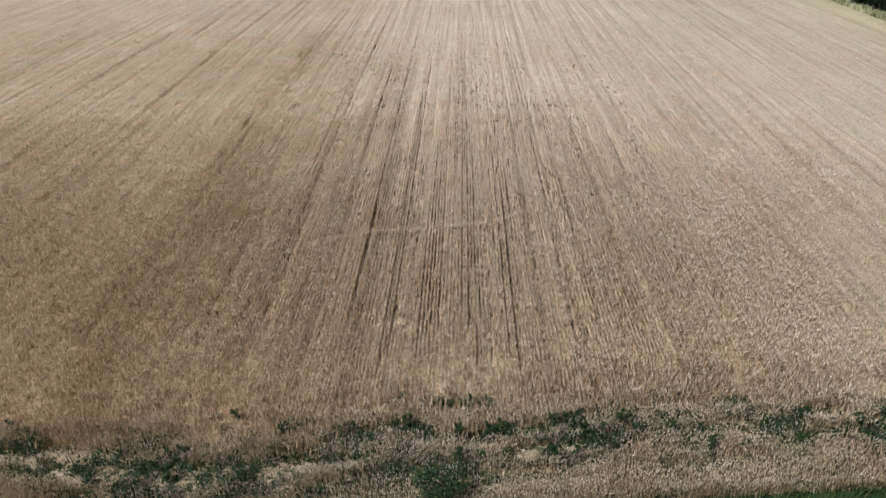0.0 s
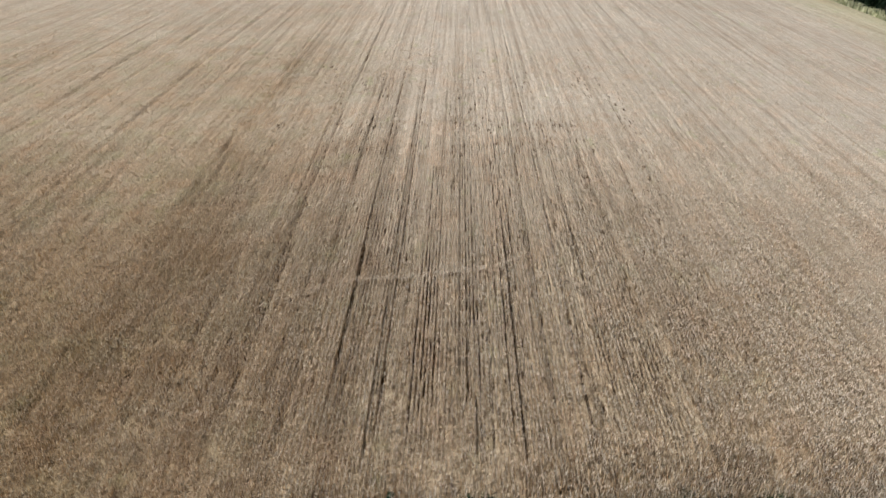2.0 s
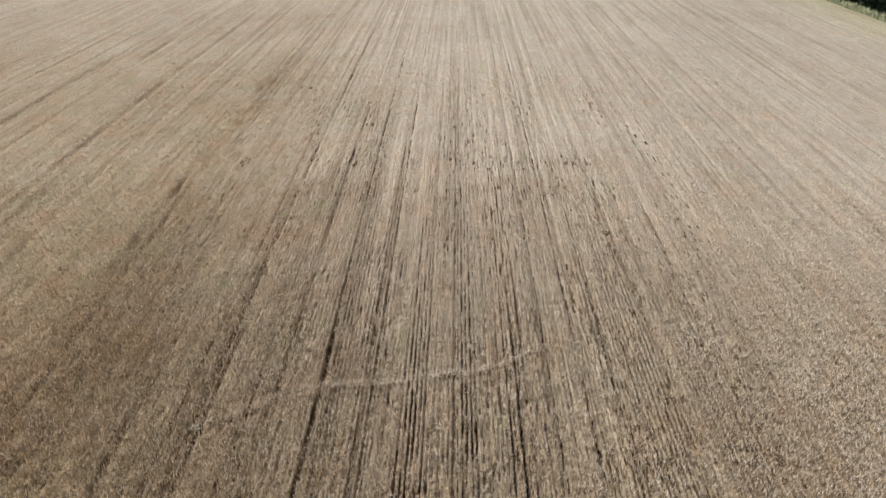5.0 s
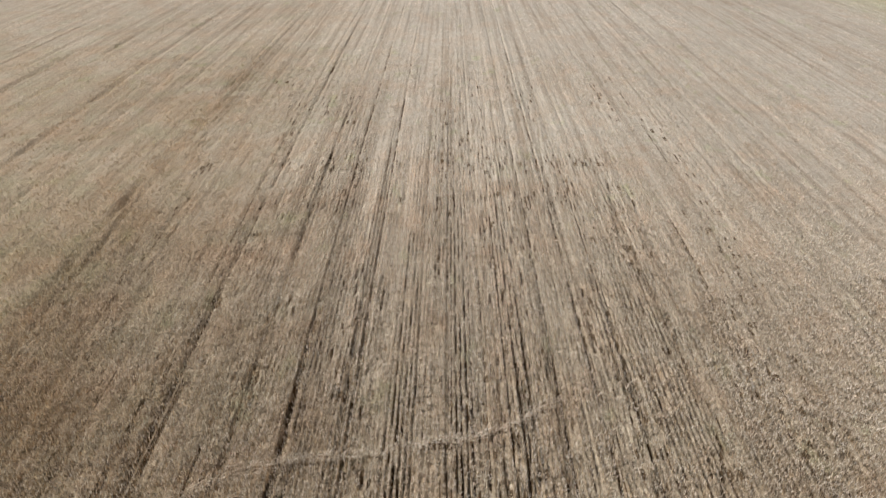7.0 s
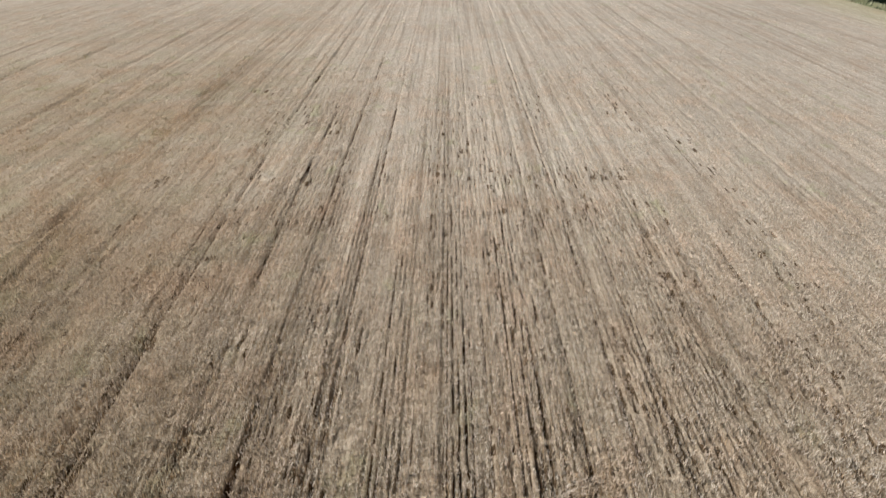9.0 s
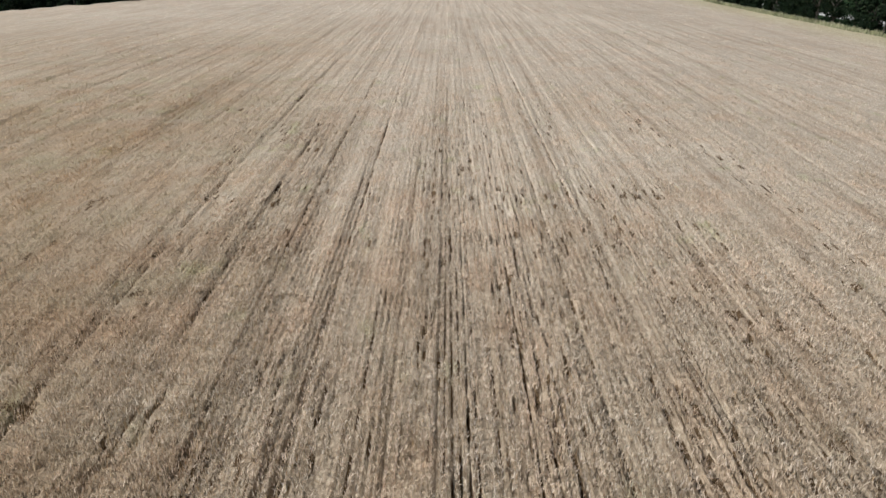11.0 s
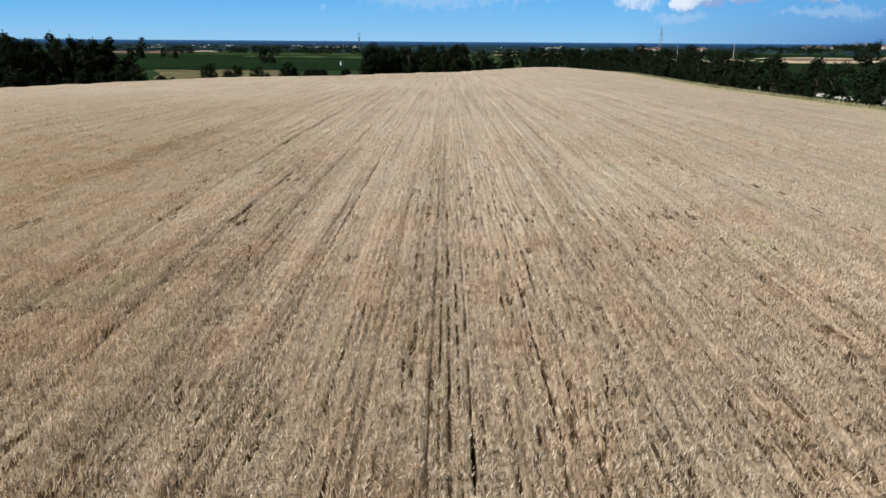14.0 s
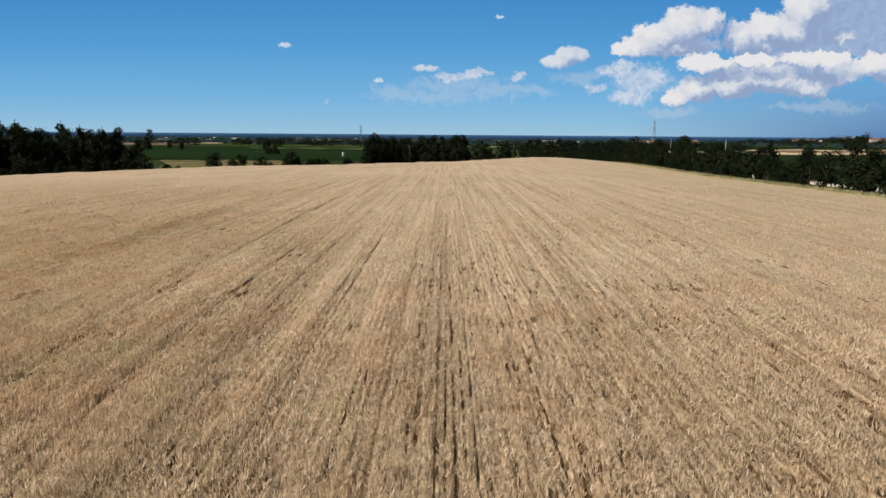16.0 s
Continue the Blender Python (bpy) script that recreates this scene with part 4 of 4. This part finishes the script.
stand(weed(0.9, 0.75, 1500, 120, "dense dark green bush at the edge of the turf", "bush", "bush", 0.05), 0.0, 12.15)


# ---- buildings ----
m_wall = per_piece("rendered_wall", [(0.0, (0.75, 0.7, 0.62)), (0.5, (0.8, 0.78, 0.74)), (1.0, (0.7, 0.6, 0.48))], 0.9, 0.2, by_object=True)
m_white = mottled("white_cladding", (0.72, 0.73, 0.74), (0.82, 0.82, 0.82), 0.6, 0.6)
m_tile = per_piece("clay_roof", [(0.0, (0.17, 0.10, 0.08)), (1.0, (0.24, 0.16, 0.125))], 0.85, 0.2, by_object=True)
m_dark_glass, _nt, _b = mat("window_glass", 0.1, 0.6)
_b.inputs["Base Color"].default_value = (0.03, 0.04, 0.05, 1)
m_steel = mottled("galvanised_steel", (0.16, 0.17, 0.18), (0.3, 0.31, 0.32), 3, 0.5)
m_conc = mottled("concrete", (0.4, 0.39, 0.37), (0.55, 0.54, 0.51), 3, 0.9)


def house(w, d, h, label, category="house", m_wall=m_wall, m_tile=m_tile):
    root = tagged(new("house"), label, category)
    part("wall", box_bm(w, d, h + 1.0, (0, 0, h / 2 - 0.5)), m_wall, root)
    bm = bmesh.new()
    e, rh = 0.5, w * 0.22
    pts = [(-w / 2 - e, -d / 2 - e, h), (w / 2 + e, -d / 2 - e, h), (w / 2 + e, d / 2 + e, h), (-w / 2 - e, d / 2 + e, h), (-w / 2 - e, 0, h + rh), (w / 2 + e, 0, h + rh)]
    v = [bm.verts.new(p) for p in pts]
    for f in ((0, 1, 5, 4), (2, 3, 4, 5), (0, 4, 3), (1, 2, 5), (3, 2, 1, 0)):
        bm.faces.new([v[i] for i in f])
    roof = part("roof", bm, m_tile, root)
    part("chimney", box_bm(0.7, 0.7, 1.6, (w * 0.2, 0.6, h + rh)), m_wall, roof)
    for zz in (1.6, 4.4):
        if zz < h - 0.6:
            for xx in (-w * 0.3, 0, w * 0.3):
                part("window", box_bm(1.0, 0.12, 1.4, (xx, -d / 2 - 0.02, zz)), m_dark_glass, root)
    return root


def shed(w, d, h, label):
    root = tagged(new("warehouse"), label, "warehouse")
    part("wall", box_bm(w, d, h + 1, (0, 0, h / 2 - 0.5)), m_white, root)
    part("roof", box_bm(w + 0.6, d + 0.6, 0.5, (0, 0, h + 0.3), 0.1), m_conc, root)
    for i in range(4):
        part("door", box_bm(3.2, 0.2, 3.6, ((i - 1.5) * w / 4.4, -d / 2 - 0.05, 1.8)), m_steel, root)
    return root


house_kinds = [house(12, 9, 6.0, "two-storey rendered house with a red tiled roof"), house(9, 8, 5.6, "rendered house with a red tiled roof"), house(15, 9, 3.6, "low farmhouse with a red tiled roof")]
shed_kinds = [shed(38, 20, 7, "long white warehouse on the plain"), shed(22, 16, 9, "white industrial building on the plain")]
pale_kinds = [house(14, 10, 7.5, "pale house of the far town with a grey roof", m_wall=m_white, m_tile=m_conc), house(22, 11, 10, "pale apartment block of the far town", m_wall=m_white, m_tile=m_conc)]
rs = np.random.RandomState(131)
for i in range(34):
    plant(house_kinds, int(rs.randint(3)), *bearing(rs.uniform(0.48, 0.68), rs.uniform(960, 1250)), rs.uniform(-0.7, 0.7), rs.uniform(0.5, 0.75), "village houses")
TOWN = [(-0.213, -0.19, 20), (-0.18, -0.12, 44), (-0.405, -0.38, 12), (-0.30, -0.27, 9), (-0.345, -0.32, 6), (0.125, 0.16, 16), (-0.48, 0.5, 26), (0.06, 0.09, 4)]
for u0, u1, n in TOWN:
    for i in range(n):
        far = rs.uniform(2500, 4300)
        plant(pale_kinds if i % 3 else house_kinds, int(rs.randint(2)), *bearing(rs.uniform(u0, u1), far), rs.uniform(-0.5, 0.5), rs.uniform(0.3, 0.55), "houses of the far town")
for u, d in ((-0.175, 2900), (-0.165, 2850), (-0.155, 2950), (-0.143, 2800), (-0.135, 2850), (-0.205, 3600), (-0.395, 2700), (0.14, 3300), (0.15, 3400), (-0.29, 3500)):
    plant(shed_kinds, int(rs.randint(2)), *bearing(u, d), rs.uniform(-0.3, 0.3), rs.uniform(0.9, 1.2), "warehouses on the plain")
for u, d in ((0.252, 1500), (0.258, 1540), (0.272, 1450), (0.278, 1480), (0.284, 1500)):
    plant(pale_kinds, int(rs.randint(2)), *bearing(u, d), rs.uniform(-0.4, 0.4), 0.8, "white houses behind the trees")
for u, d in ((0.262, 790), (0.270, 830), (0.283, 800), (0.335, 700), (0.345, 730)):
    plant(house_kinds, int(rs.randint(3)), *bearing(u, d), rs.uniform(-0.7, 0.7), 0.7, "farmhouses")
# tall pale house that stands over the village
tw = tagged(new("tower_house"), "tall pale building with a flat top above the village", "building")
part("wall", box_bm(7, 7, 13, (0, 0, 5.5)), m_conc, tw)
part("roof", box_bm(9, 9, 0.8, (0, 0, 12.4), 0.15), m_conc, tw)
for i in range(3):
    part("window", box_bm(1.3, 0.2, 1.6, ((i - 1) * 2.1, -3.55, 9.6)), m_dark_glass, tw)
stand(tw, *bearing(0.566, 1050), s=0.62)
# small white hut in the green field
hut = tagged(new("hut"), "small white hut in the green field", "hut")
part("wall", box_bm(1.6, 1.6, 2.8, (0, 0, 1.2)), m_white, hut)
part("roof", box_bm(1.9, 1.9, 0.18, (0, 0, 2.66), 0.05), m_conc, hut)
stand(hut, *bearing(-0.1425, 312), 0.6, 0.58, sink=-0.25)


# ---- masts and poles ----
def bar(bm, p, q, r):
    limb_bm(bm, p, q, r, r, 4)


def lattice(h, base, label, arms):
    root = tagged(new("pylon"), label, "pylon")
    legs = [(sx, sy) for sx in (-1, 1) for sy in (-1, 1)]
    for sx, sy in legs:
        bm = bmesh.new()
        bar(bm, (sx * base, sy * base, -0.5), (sx * base * 0.25, sy * base * 0.25, h * 0.7), 0.14)
        bar(bm, (sx * base * 0.25, sy * base * 0.25, h * 0.7), (0, 0, h), 0.12)
        part("leg", bm, m_steel, root)
    for i in range(7):
        z0, z1 = h * 0.1 * i, h * 0.1 * (i + 1)
        w0, w1 = base * (1 - 0.75 * z0 / (h * 0.7)), base * (1 - 0.75 * z1 / (h * 0.7))
        bm = bmesh.new()
        for s in (-1, 1):
            bar(bm, (-w0, s * w0, z0), (w1, s * w1, z1), 0.07)
            bar(bm, (w0, s * w0, z0), (-w1, s * w1, z1), 0.07)
            bar(bm, (s * w0, -w0, z0), (s * w1, w1, z1), 0.07)
        part("brace", bm, m_steel, root)
    for z, w in arms:
        bm = bmesh.new()
        bar(bm, (-w, 0, z), (w, 0, z), 0.1)
        bar(bm, (-w, 0, z), (0, 0, z + 1.2), 0.07)
        bar(bm, (w, 0, z), (0, 0, z + 1.2), 0.07)
        part("crossarm", bm, m_steel, root)
    return root


stand(lattice(31, 2.3, "grey steel lattice power pylon on the plain", ((20.5, 3.6), (24, 3.2), (27.5, 2.6))), *bearing(0.288, 900), 0.5)
stand(lattice(18, 0.9, "slim grey lattice mast standing beyond the fields", ((15.5, 1.6), (12.5, 1.6))), *bearing(-0.118, 650), 0.2)
for u, d, h in ((0.388, 330, 9.8), (0.312, 380, 9.0)):
    pole = tagged(new("utility_pole"), "concrete power pole with a crossarm", "pole", "power poles")
    bm = bmesh.new()
    limb_bm(bm, (0, 0, -0.5), (0, 0, h), 0.2, 0.11, 8)
    part("post", bm, m_conc, pole)
    part("crossarm", box_bm(2.6, 0.14, 0.14, (0, 0, h - 0.15)), m_steel, pole)
    for xx in (-1.1, 0, 1.1):
        bm = bmesh.new()
        limb_bm(bm, (xx, 0, h - 0.1), (xx, 0, h + 0.25), 0.07, 0.05, 6)
        part("insulator", bm, m_steel, pole)
    stand(pole, *bearing(u, d), 0.3)

# ---- far trees and woods ----
rs = np.random.RandomState(141)
for u, d, s in ((-0.412, 400, 1.5), (-0.385, 440, 0.9), (-0.37, 400, 0.9), (-0.25, 330, 1.1), (-0.235, 335, 0.9), (0.66, 470, 0.7), (0.585, 470, 0.7), (0.575, 480, 0.5), (0.45, 655, 1.1), (0.49, 660, 0.9), (0.57, 675, 1.3), (0.575, 660, 1.1), (0.58, 670, 1.2)):
    plant(far_kinds, int(rs.randint(2)), *bearing(u, d), rs.uniform(0, 6), s, "lone trees on the plain")
tu, td, ts = [], [], []
for i in range(560):
    side = rs.rand()
    if side < 0.36:
        u, d = rs.uniform(-0.52, -0.09), (560, 600, 700, 820, 980)[rs.randint(5)] + rs.normal(0, 9)
        u = u if value_noise(u, d, 0.035, 60, 143) > 0.42 else rs.uniform(-0.29, -0.11)
    elif side < 0.52:
        u, d = rs.uniform(0.07, 0.3), rs.uniform(380, 600)
    elif side < 0.68:
        u, d = rs.uniform(0.2, 0.42), rs.uniform(520, 640)
    else:
        u, d = rs.uniform(0.4, 0.7), rs.uniform(740, 1300)
    tu.append(u)
    td.append(d)
    ts.append(rs.uniform(0.7, 1.15) if side < 0.68 else rs.uniform(0.8, 1.4))
for i in range(16):
    tu.append(rs.uniform(0.535, 0.59))
    td.append(rs.uniform(960, 1040))
    ts.append(rs.uniform(1.4, 2.0))
tu, td, ts = np.array(tu), np.array(td), np.array(ts)
vv, ff, at = [], [], 0
for x, y, k in zip(0.35 + tu * td, 24.6 + td, ts):
    lobes = rs.normal(0, 1, (6, 3)) * (1.5 * k, 1.5 * k, 0.9 * k) + (x, y, float(ground_z(x, y)) + 2.7 * k)
    lobes[:2, 2] = float(ground_z(x, y)) + 1.3 * k
    v, f = leaf_cloud(rs, lobes, np.full(6, 2.0 * k), 200, 0.5 * k)
    vv.append(v)
    ff.append(f + at)
    at += len(v)
tagged(mesh_np("far_trees", np.concatenate(vv), np.concatenate(ff), m_leaf), "dark rows and groups of trees across the plain", "trees", kind="stuff")

# dark foliage with the blue of distance haze mixed into its colour
m_hazed_wood = per_piece("far_woodland", [(0.0, (0.010, 0.022, 0.026)), (1.0, (0.022, 0.042, 0.048))], 0.95, 0.02)
rs = np.random.RandomState(151)
n = 8500
d = 620 * (4550 / 620) ** rs.rand(n)
u = rs.uniform(-0.8, 0.8, n)
ok = value_noise(u * d, d, 160, 60, 152) > 0.43
u, d = u[ok], d[ok]
x, y = 0.35 + u * d, 24.6 + d
n = len(x)
h, w = rs.uniform(2, 5, n) * np.clip(d / 1600, 0.6, 1.6), rs.uniform(6, 22, n) * np.clip(d / 1800, 0.5, 1.6)
z = ground_z(x, y)
ang = np.linspace(0, 2 * np.pi, 7)[:-1]
ring = np.stack([np.cos(ang), np.sin(ang)], 1)
V = np.empty((n, 13, 3))
for lvl, (rr, zz) in enumerate(((1.0, -0.3), (0.75, 0.75))):
    jit = rs.uniform(0.7, 1.2, (n, 6))
    V[:, lvl * 6:lvl * 6 + 6, 0] = x[:, None] + ring[None, :, 0] * w[:, None] * rr * jit
    V[:, lvl * 6:lvl * 6 + 6, 1] = y[:, None] + ring[None, :, 1] * w[:, None] * 0.6 * rr * jit
    V[:, lvl * 6:lvl * 6 + 6, 2] = z[:, None] + h[:, None] * zz * rs.uniform(0.8, 1.15, (n, 6))
V[:, 12] = np.stack([x, y, z + h], 1)
F = []
for j in range(6):
    k = (j + 1) % 6
    F += [[j, k, 6 + k], [j, 6 + k, 6 + j], [6 + j, 6 + k, 12]]
faces = (np.arange(n)[:, None, None] * 13 + np.array(F)[None]).reshape(-1, 3)
tagged(mesh_np("far_woodland", V.reshape(-1, 3), faces, m_hazed_wood), "dark belts of woodland across the far plain", "woodland", kind="stuff")


# ---- clouds: a glowing backdrop of sky and hazy land far behind everything ----
m_cloud = bpy.data.materials.new("cloud_backdrop")
m_cloud.use_nodes = True
nt = m_cloud.node_tree
nt.nodes.clear()


def vmath(op, a, b=None):
    n = nt.nodes.new("ShaderNodeVectorMath")
    n.operation = op
    for i, v in enumerate((a, b)):
        if v is None:
            continue
        if isinstance(v, tuple):
            n.inputs[i].default_value = v
        else:
            nt.links.new(v, n.inputs[i])
    return n


def fmath(op, a, b, clamp=False):
    n = nt.nodes.new("ShaderNodeMath")
    n.operation, n.use_clamp = op, clamp
    for i, v in enumerate((a, b)):
        if isinstance(v, (int, float)):
            n.inputs[i].default_value = v
        else:
            nt.links.new(v, n.inputs[i])
    return n.outputs[0]


tc = nt.nodes.new("ShaderNodeTexCoord")
flat = vmath("MULTIPLY", tc.outputs["Object"], (1.0, 0.0, 1.0)).outputs[0]


def billow(scale, by):
    """Pushes the place aside by up to half of by metres, in lumps of the given scale."""
    w = nd(nt, "ShaderNodeTexNoise", Scale=scale, Detail=3.0, Roughness=0.55)
    nt.links.new(flat, w.inputs["Vector"])
    o = vmath("SCALE", vmath("SUBTRACT", w.outputs["Color"], (0.5, 0.5, 0.5)).outputs[0])
    o.inputs["Scale"].default_value = by
    return o.outputs[0]


pos = vmath("ADD", flat, vmath("ADD", billow(0.008, 130), billow(0.03, 60)).outputs[0]).outputs[0]
pos = vmath("ADD", pos, billow(0.09, 14)).outputs[0]
pos_small = vmath("ADD", flat, vmath("ADD", billow(0.03, 36), billow(0.09, 14)).outputs[0]).outputs[0]
drift = vmath("ADD", flat, vmath("ADD", billow(0.005, 160), billow(0.02, 70)).outputs[0]).outputs[0]
# centre across, height, half width, half height of each billow, in metres on the backdrop
SMALL = [(699, 455, 124, 51), (765, 493, 102, 66), (836, 493, 66, 51)]
TINY = [(-130, 408, 105, 26), (-1011, 545, 58, 22), (-424, 332, 34, 15), (326, 721, 30, 14)]
UPPER = [(1159, 544, 138, 73), (1315, 593, 182, 117), (1486, 675, 182, 138), (1625, 697, 102, 102), (1407, 525, 255, 44), (1824, 617, 131, 117), (1996, 659, 175, 124), (2156, 640, 175, 124), (2232, 775, 175, 160), (1970, 550, 219, 51),
         (2439, 621, 124, 55)]
BANK = [(1459, 242, 109, 66), (1580, 295, 160, 95), (1792, 328, 219, 109), (2039, 351, 233, 102), (2255, 318, 204, 87), (2454, 388, 182, 80), (2651, 445, 160, 80), (2311, 477, 255, 55), (1641, 451, 204, 58), (1940, 474, 160, 51), (2797, 405, 146, 102)]
SOFT = [(1077, 406, 160, 66), (1240, 345, 233, 109), (940, 287, 73, 40), (1156, 240, 168, 73), (49, 357, 219, 29), (191, 371, 146, 29), (457, 360, 58, 26)]
GREY = [(2496, 754, 437, 226), (2409, 567, 364, 87), (2751, 603, 255, 219), (2238, 504, 328, 66), (1540, 560, 210, 80), (2000, 420, 500, 90)]
WISPS = [(31, 322, 437, 66), (-307, 264, 255, 73), (-57, 238, 437, 80), (299, 261, 292, 73), (549, 270, 219, 51), (-761, 197, 44, 18), (830, 355, 219, 51), (1411, 143, 255, 44), (2373, 193, 474, 44)]


def thickness(where, puffs):
    """Thickness of a cloud made of billows that run into each other, 0 at its rim."""
    best = None
    for cx, cz, rx_, rz_ in puffs:
        q1 = vmath("MULTIPLY", vmath("SUBTRACT", where, (cx, 0, cz)).outputs[0], (1 / rx_, 0, 1 / rz_))
        v = fmath("SUBTRACT", 1.0, vmath("LENGTH", q1.outputs[0]).outputs["Value"])
        if best is None:
            best = v
        else:
            best = fmath("SMOOTH_MAX", best, v)
            best.node.inputs[2].default_value = 0.12
    return best


def soft_step(v, lo, hi, top=1.0):
    n = nt.nodes.new("ShaderNodeMapRange")
    n.interpolation_type = "SMOOTHSTEP"
    n.inputs["From Min"].default_value, n.inputs["From Max"].default_value, n.inputs["To Max"].default_value = lo, hi, top
    nt.links.new(v, n.inputs["Value"])
    return n.outputs[0]


fine = nd(nt, "ShaderNodeTexNoise", Scale=0.02, Detail=7.0, Roughness=0.62)
nt.links.new(drift, fine.inputs["Vector"])
grain = fmath("SUBTRACT", fine.outputs["Fac"], 0.5)
lift = nt.nodes.new("ShaderNodeSeparateXYZ")
nt.links.new(tc.outputs["Object"], lift.inputs[0])
air = ramp(nt, fmath("MULTIPLY", lift.outputs["Z"], 0.0011), [(0.0, (0.31, 0.55, 0.75)), (0.1, (0.24, 0.51, 0.765)), (0.25, (0.16, 0.45, 0.775)), (0.6, (0.075, 0.34, 0.70)), (1.0, (0.04, 0.24, 0.60))])
rain = fmath("MULTIPLY", fmath("MULTIPLY", fmath("SUBTRACT", lift.outputs["X"], 1100.0), 0.0006, True), fmath("SUBTRACT", 1.0, fmath("MULTIPLY", lift.outputs["Z"], 0.0025), True))
air = mixc(nt, rain, air, (0.10, 0.23, 0.48))
# strip of far land, its distance haze painted in as glowing blues
haze_land = ramp(nt, fmath("MULTIPLY", fmath("ADD", lift.outputs["Z"], 40.0), 0.0267), [(0.0, (0.020, 0.035, 0.045)), (0.6, (0.024, 0.062, 0.13)), (1.0, (0.05, 0.15, 0.32))])
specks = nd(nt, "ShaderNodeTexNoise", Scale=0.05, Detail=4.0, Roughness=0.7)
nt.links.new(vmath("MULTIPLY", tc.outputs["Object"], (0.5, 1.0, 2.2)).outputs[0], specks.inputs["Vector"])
haze_land = mixc(nt, ramp(nt, specks.outputs["Fac"], [(0.60, (0, 0, 0)), (0.74, (0.45, 0.45, 0.45))]), haze_land, (0.35, 0.45, 0.55))
# thin veils, grey cloud behind, then the sunlit billows
air = mixc(nt, soft_step(fmath("ADD", thickness(drift, WISPS), fmath("MULTIPLY", grain, 1.5)), 0.05, 0.75, 0.36), air, (0.50, 0.62, 0.76))
grey_c = ramp(nt, fine.outputs["Fac"], [(0.3, (0.27, 0.39, 0.63)), (0.7, (0.40, 0.51, 0.72))])
air = mixc(nt, soft_step(fmath("ADD", thickness(drift, GREY), fmath("MULTIPLY", grain, 0.8)), 0.0, 0.45, 0.85), air, grey_c)
soft = thickness(pos, SOFT)
air = mixc(nt, soft_step(fmath("ADD", soft, fmath("MULTIPLY", grain, 0.9)), 0.0, 0.6, 0.72), air, ramp(nt, fine.outputs["Fac"], [(0.35, (0.42, 0.54, 0.73)), (0.62, (0.72, 0.79, 0.89))]))
air = mixc(nt, soft_step(fmath("ADD", thickness(pos_small, TINY), fmath("MULTIPLY", grain, 1.1)), 0.0, 0.55, 0.85), air, ramp(nt, fine.outputs["Fac"], [(0.4, (0.55, 0.65, 0.79)), (0.6, (0.72, 0.79, 0.88))]))
relief = nd(nt, "ShaderNodeTexNoise", Scale=0.008, Detail=6.0, Roughness=0.55)
nt.links.new(pos, relief.inputs["Vector"])
for puffs, shade, where, step in ((UPPER, 0.0, pos, 1.0), (BANK, 0.08, pos, 0.8), (SMALL, 0.08, pos_small, 0.5)):
    total = thickness(where, puffs)
    sunward = thickness(vmath("ADD", where, (-95.0 * step, 0.0, 120.0 * step)).outputs[0], puffs)
    lit = fmath("ADD", fmath("MULTIPLY", fmath("SUBTRACT", total, sunward), 0.85), fmath("MULTIPLY", fmath("SUBTRACT", relief.outputs["Fac"], 0.5), 1.7))
    tone = ramp(nt, fmath("ADD", lit, 0.04 + shade), [(0.0, (0.27, 0.38, 0.61)), (0.28, (0.40, 0.51, 0.71)), (0.5, (0.59, 0.67, 0.79)), (0.72, (0.67, 0.73, 0.82)), (1.0, (0.77, 0.81, 0.86))])
    air = mixc(nt, soft_step(fmath("ADD", total, fmath("MULTIPLY", grain, 0.2)), 0.0, 0.24, 0.8 if puffs is SMALL else 0.97), air, tone)
air = mixc(nt, fmath("LESS_THAN", lift.outputs["Z"], -3.2), air, haze_land)
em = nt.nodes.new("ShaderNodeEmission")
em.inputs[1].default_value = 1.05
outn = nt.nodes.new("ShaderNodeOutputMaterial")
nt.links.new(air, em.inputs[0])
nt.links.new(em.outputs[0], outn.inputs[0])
V = [(-3900, 4620, -40), (4200, 4620, -40), (4200, 4620, 1900), (-3900, 4620, 1900)]
me = bpy.data.meshes.new("cloud_backdrop")
me.from_pydata([(x, 0, z) for x, y, z in V], [], [(0, 1, 2, 3)])
me.materials.append(m_cloud)
clouds = new("backdrop", me)
clouds.location = (0, 4620, 0)
clouds.visible_shadow = False
tagged(clouds, "blue summer sky with white cumulus clouds above hazy far land", "sky", kind="structure")
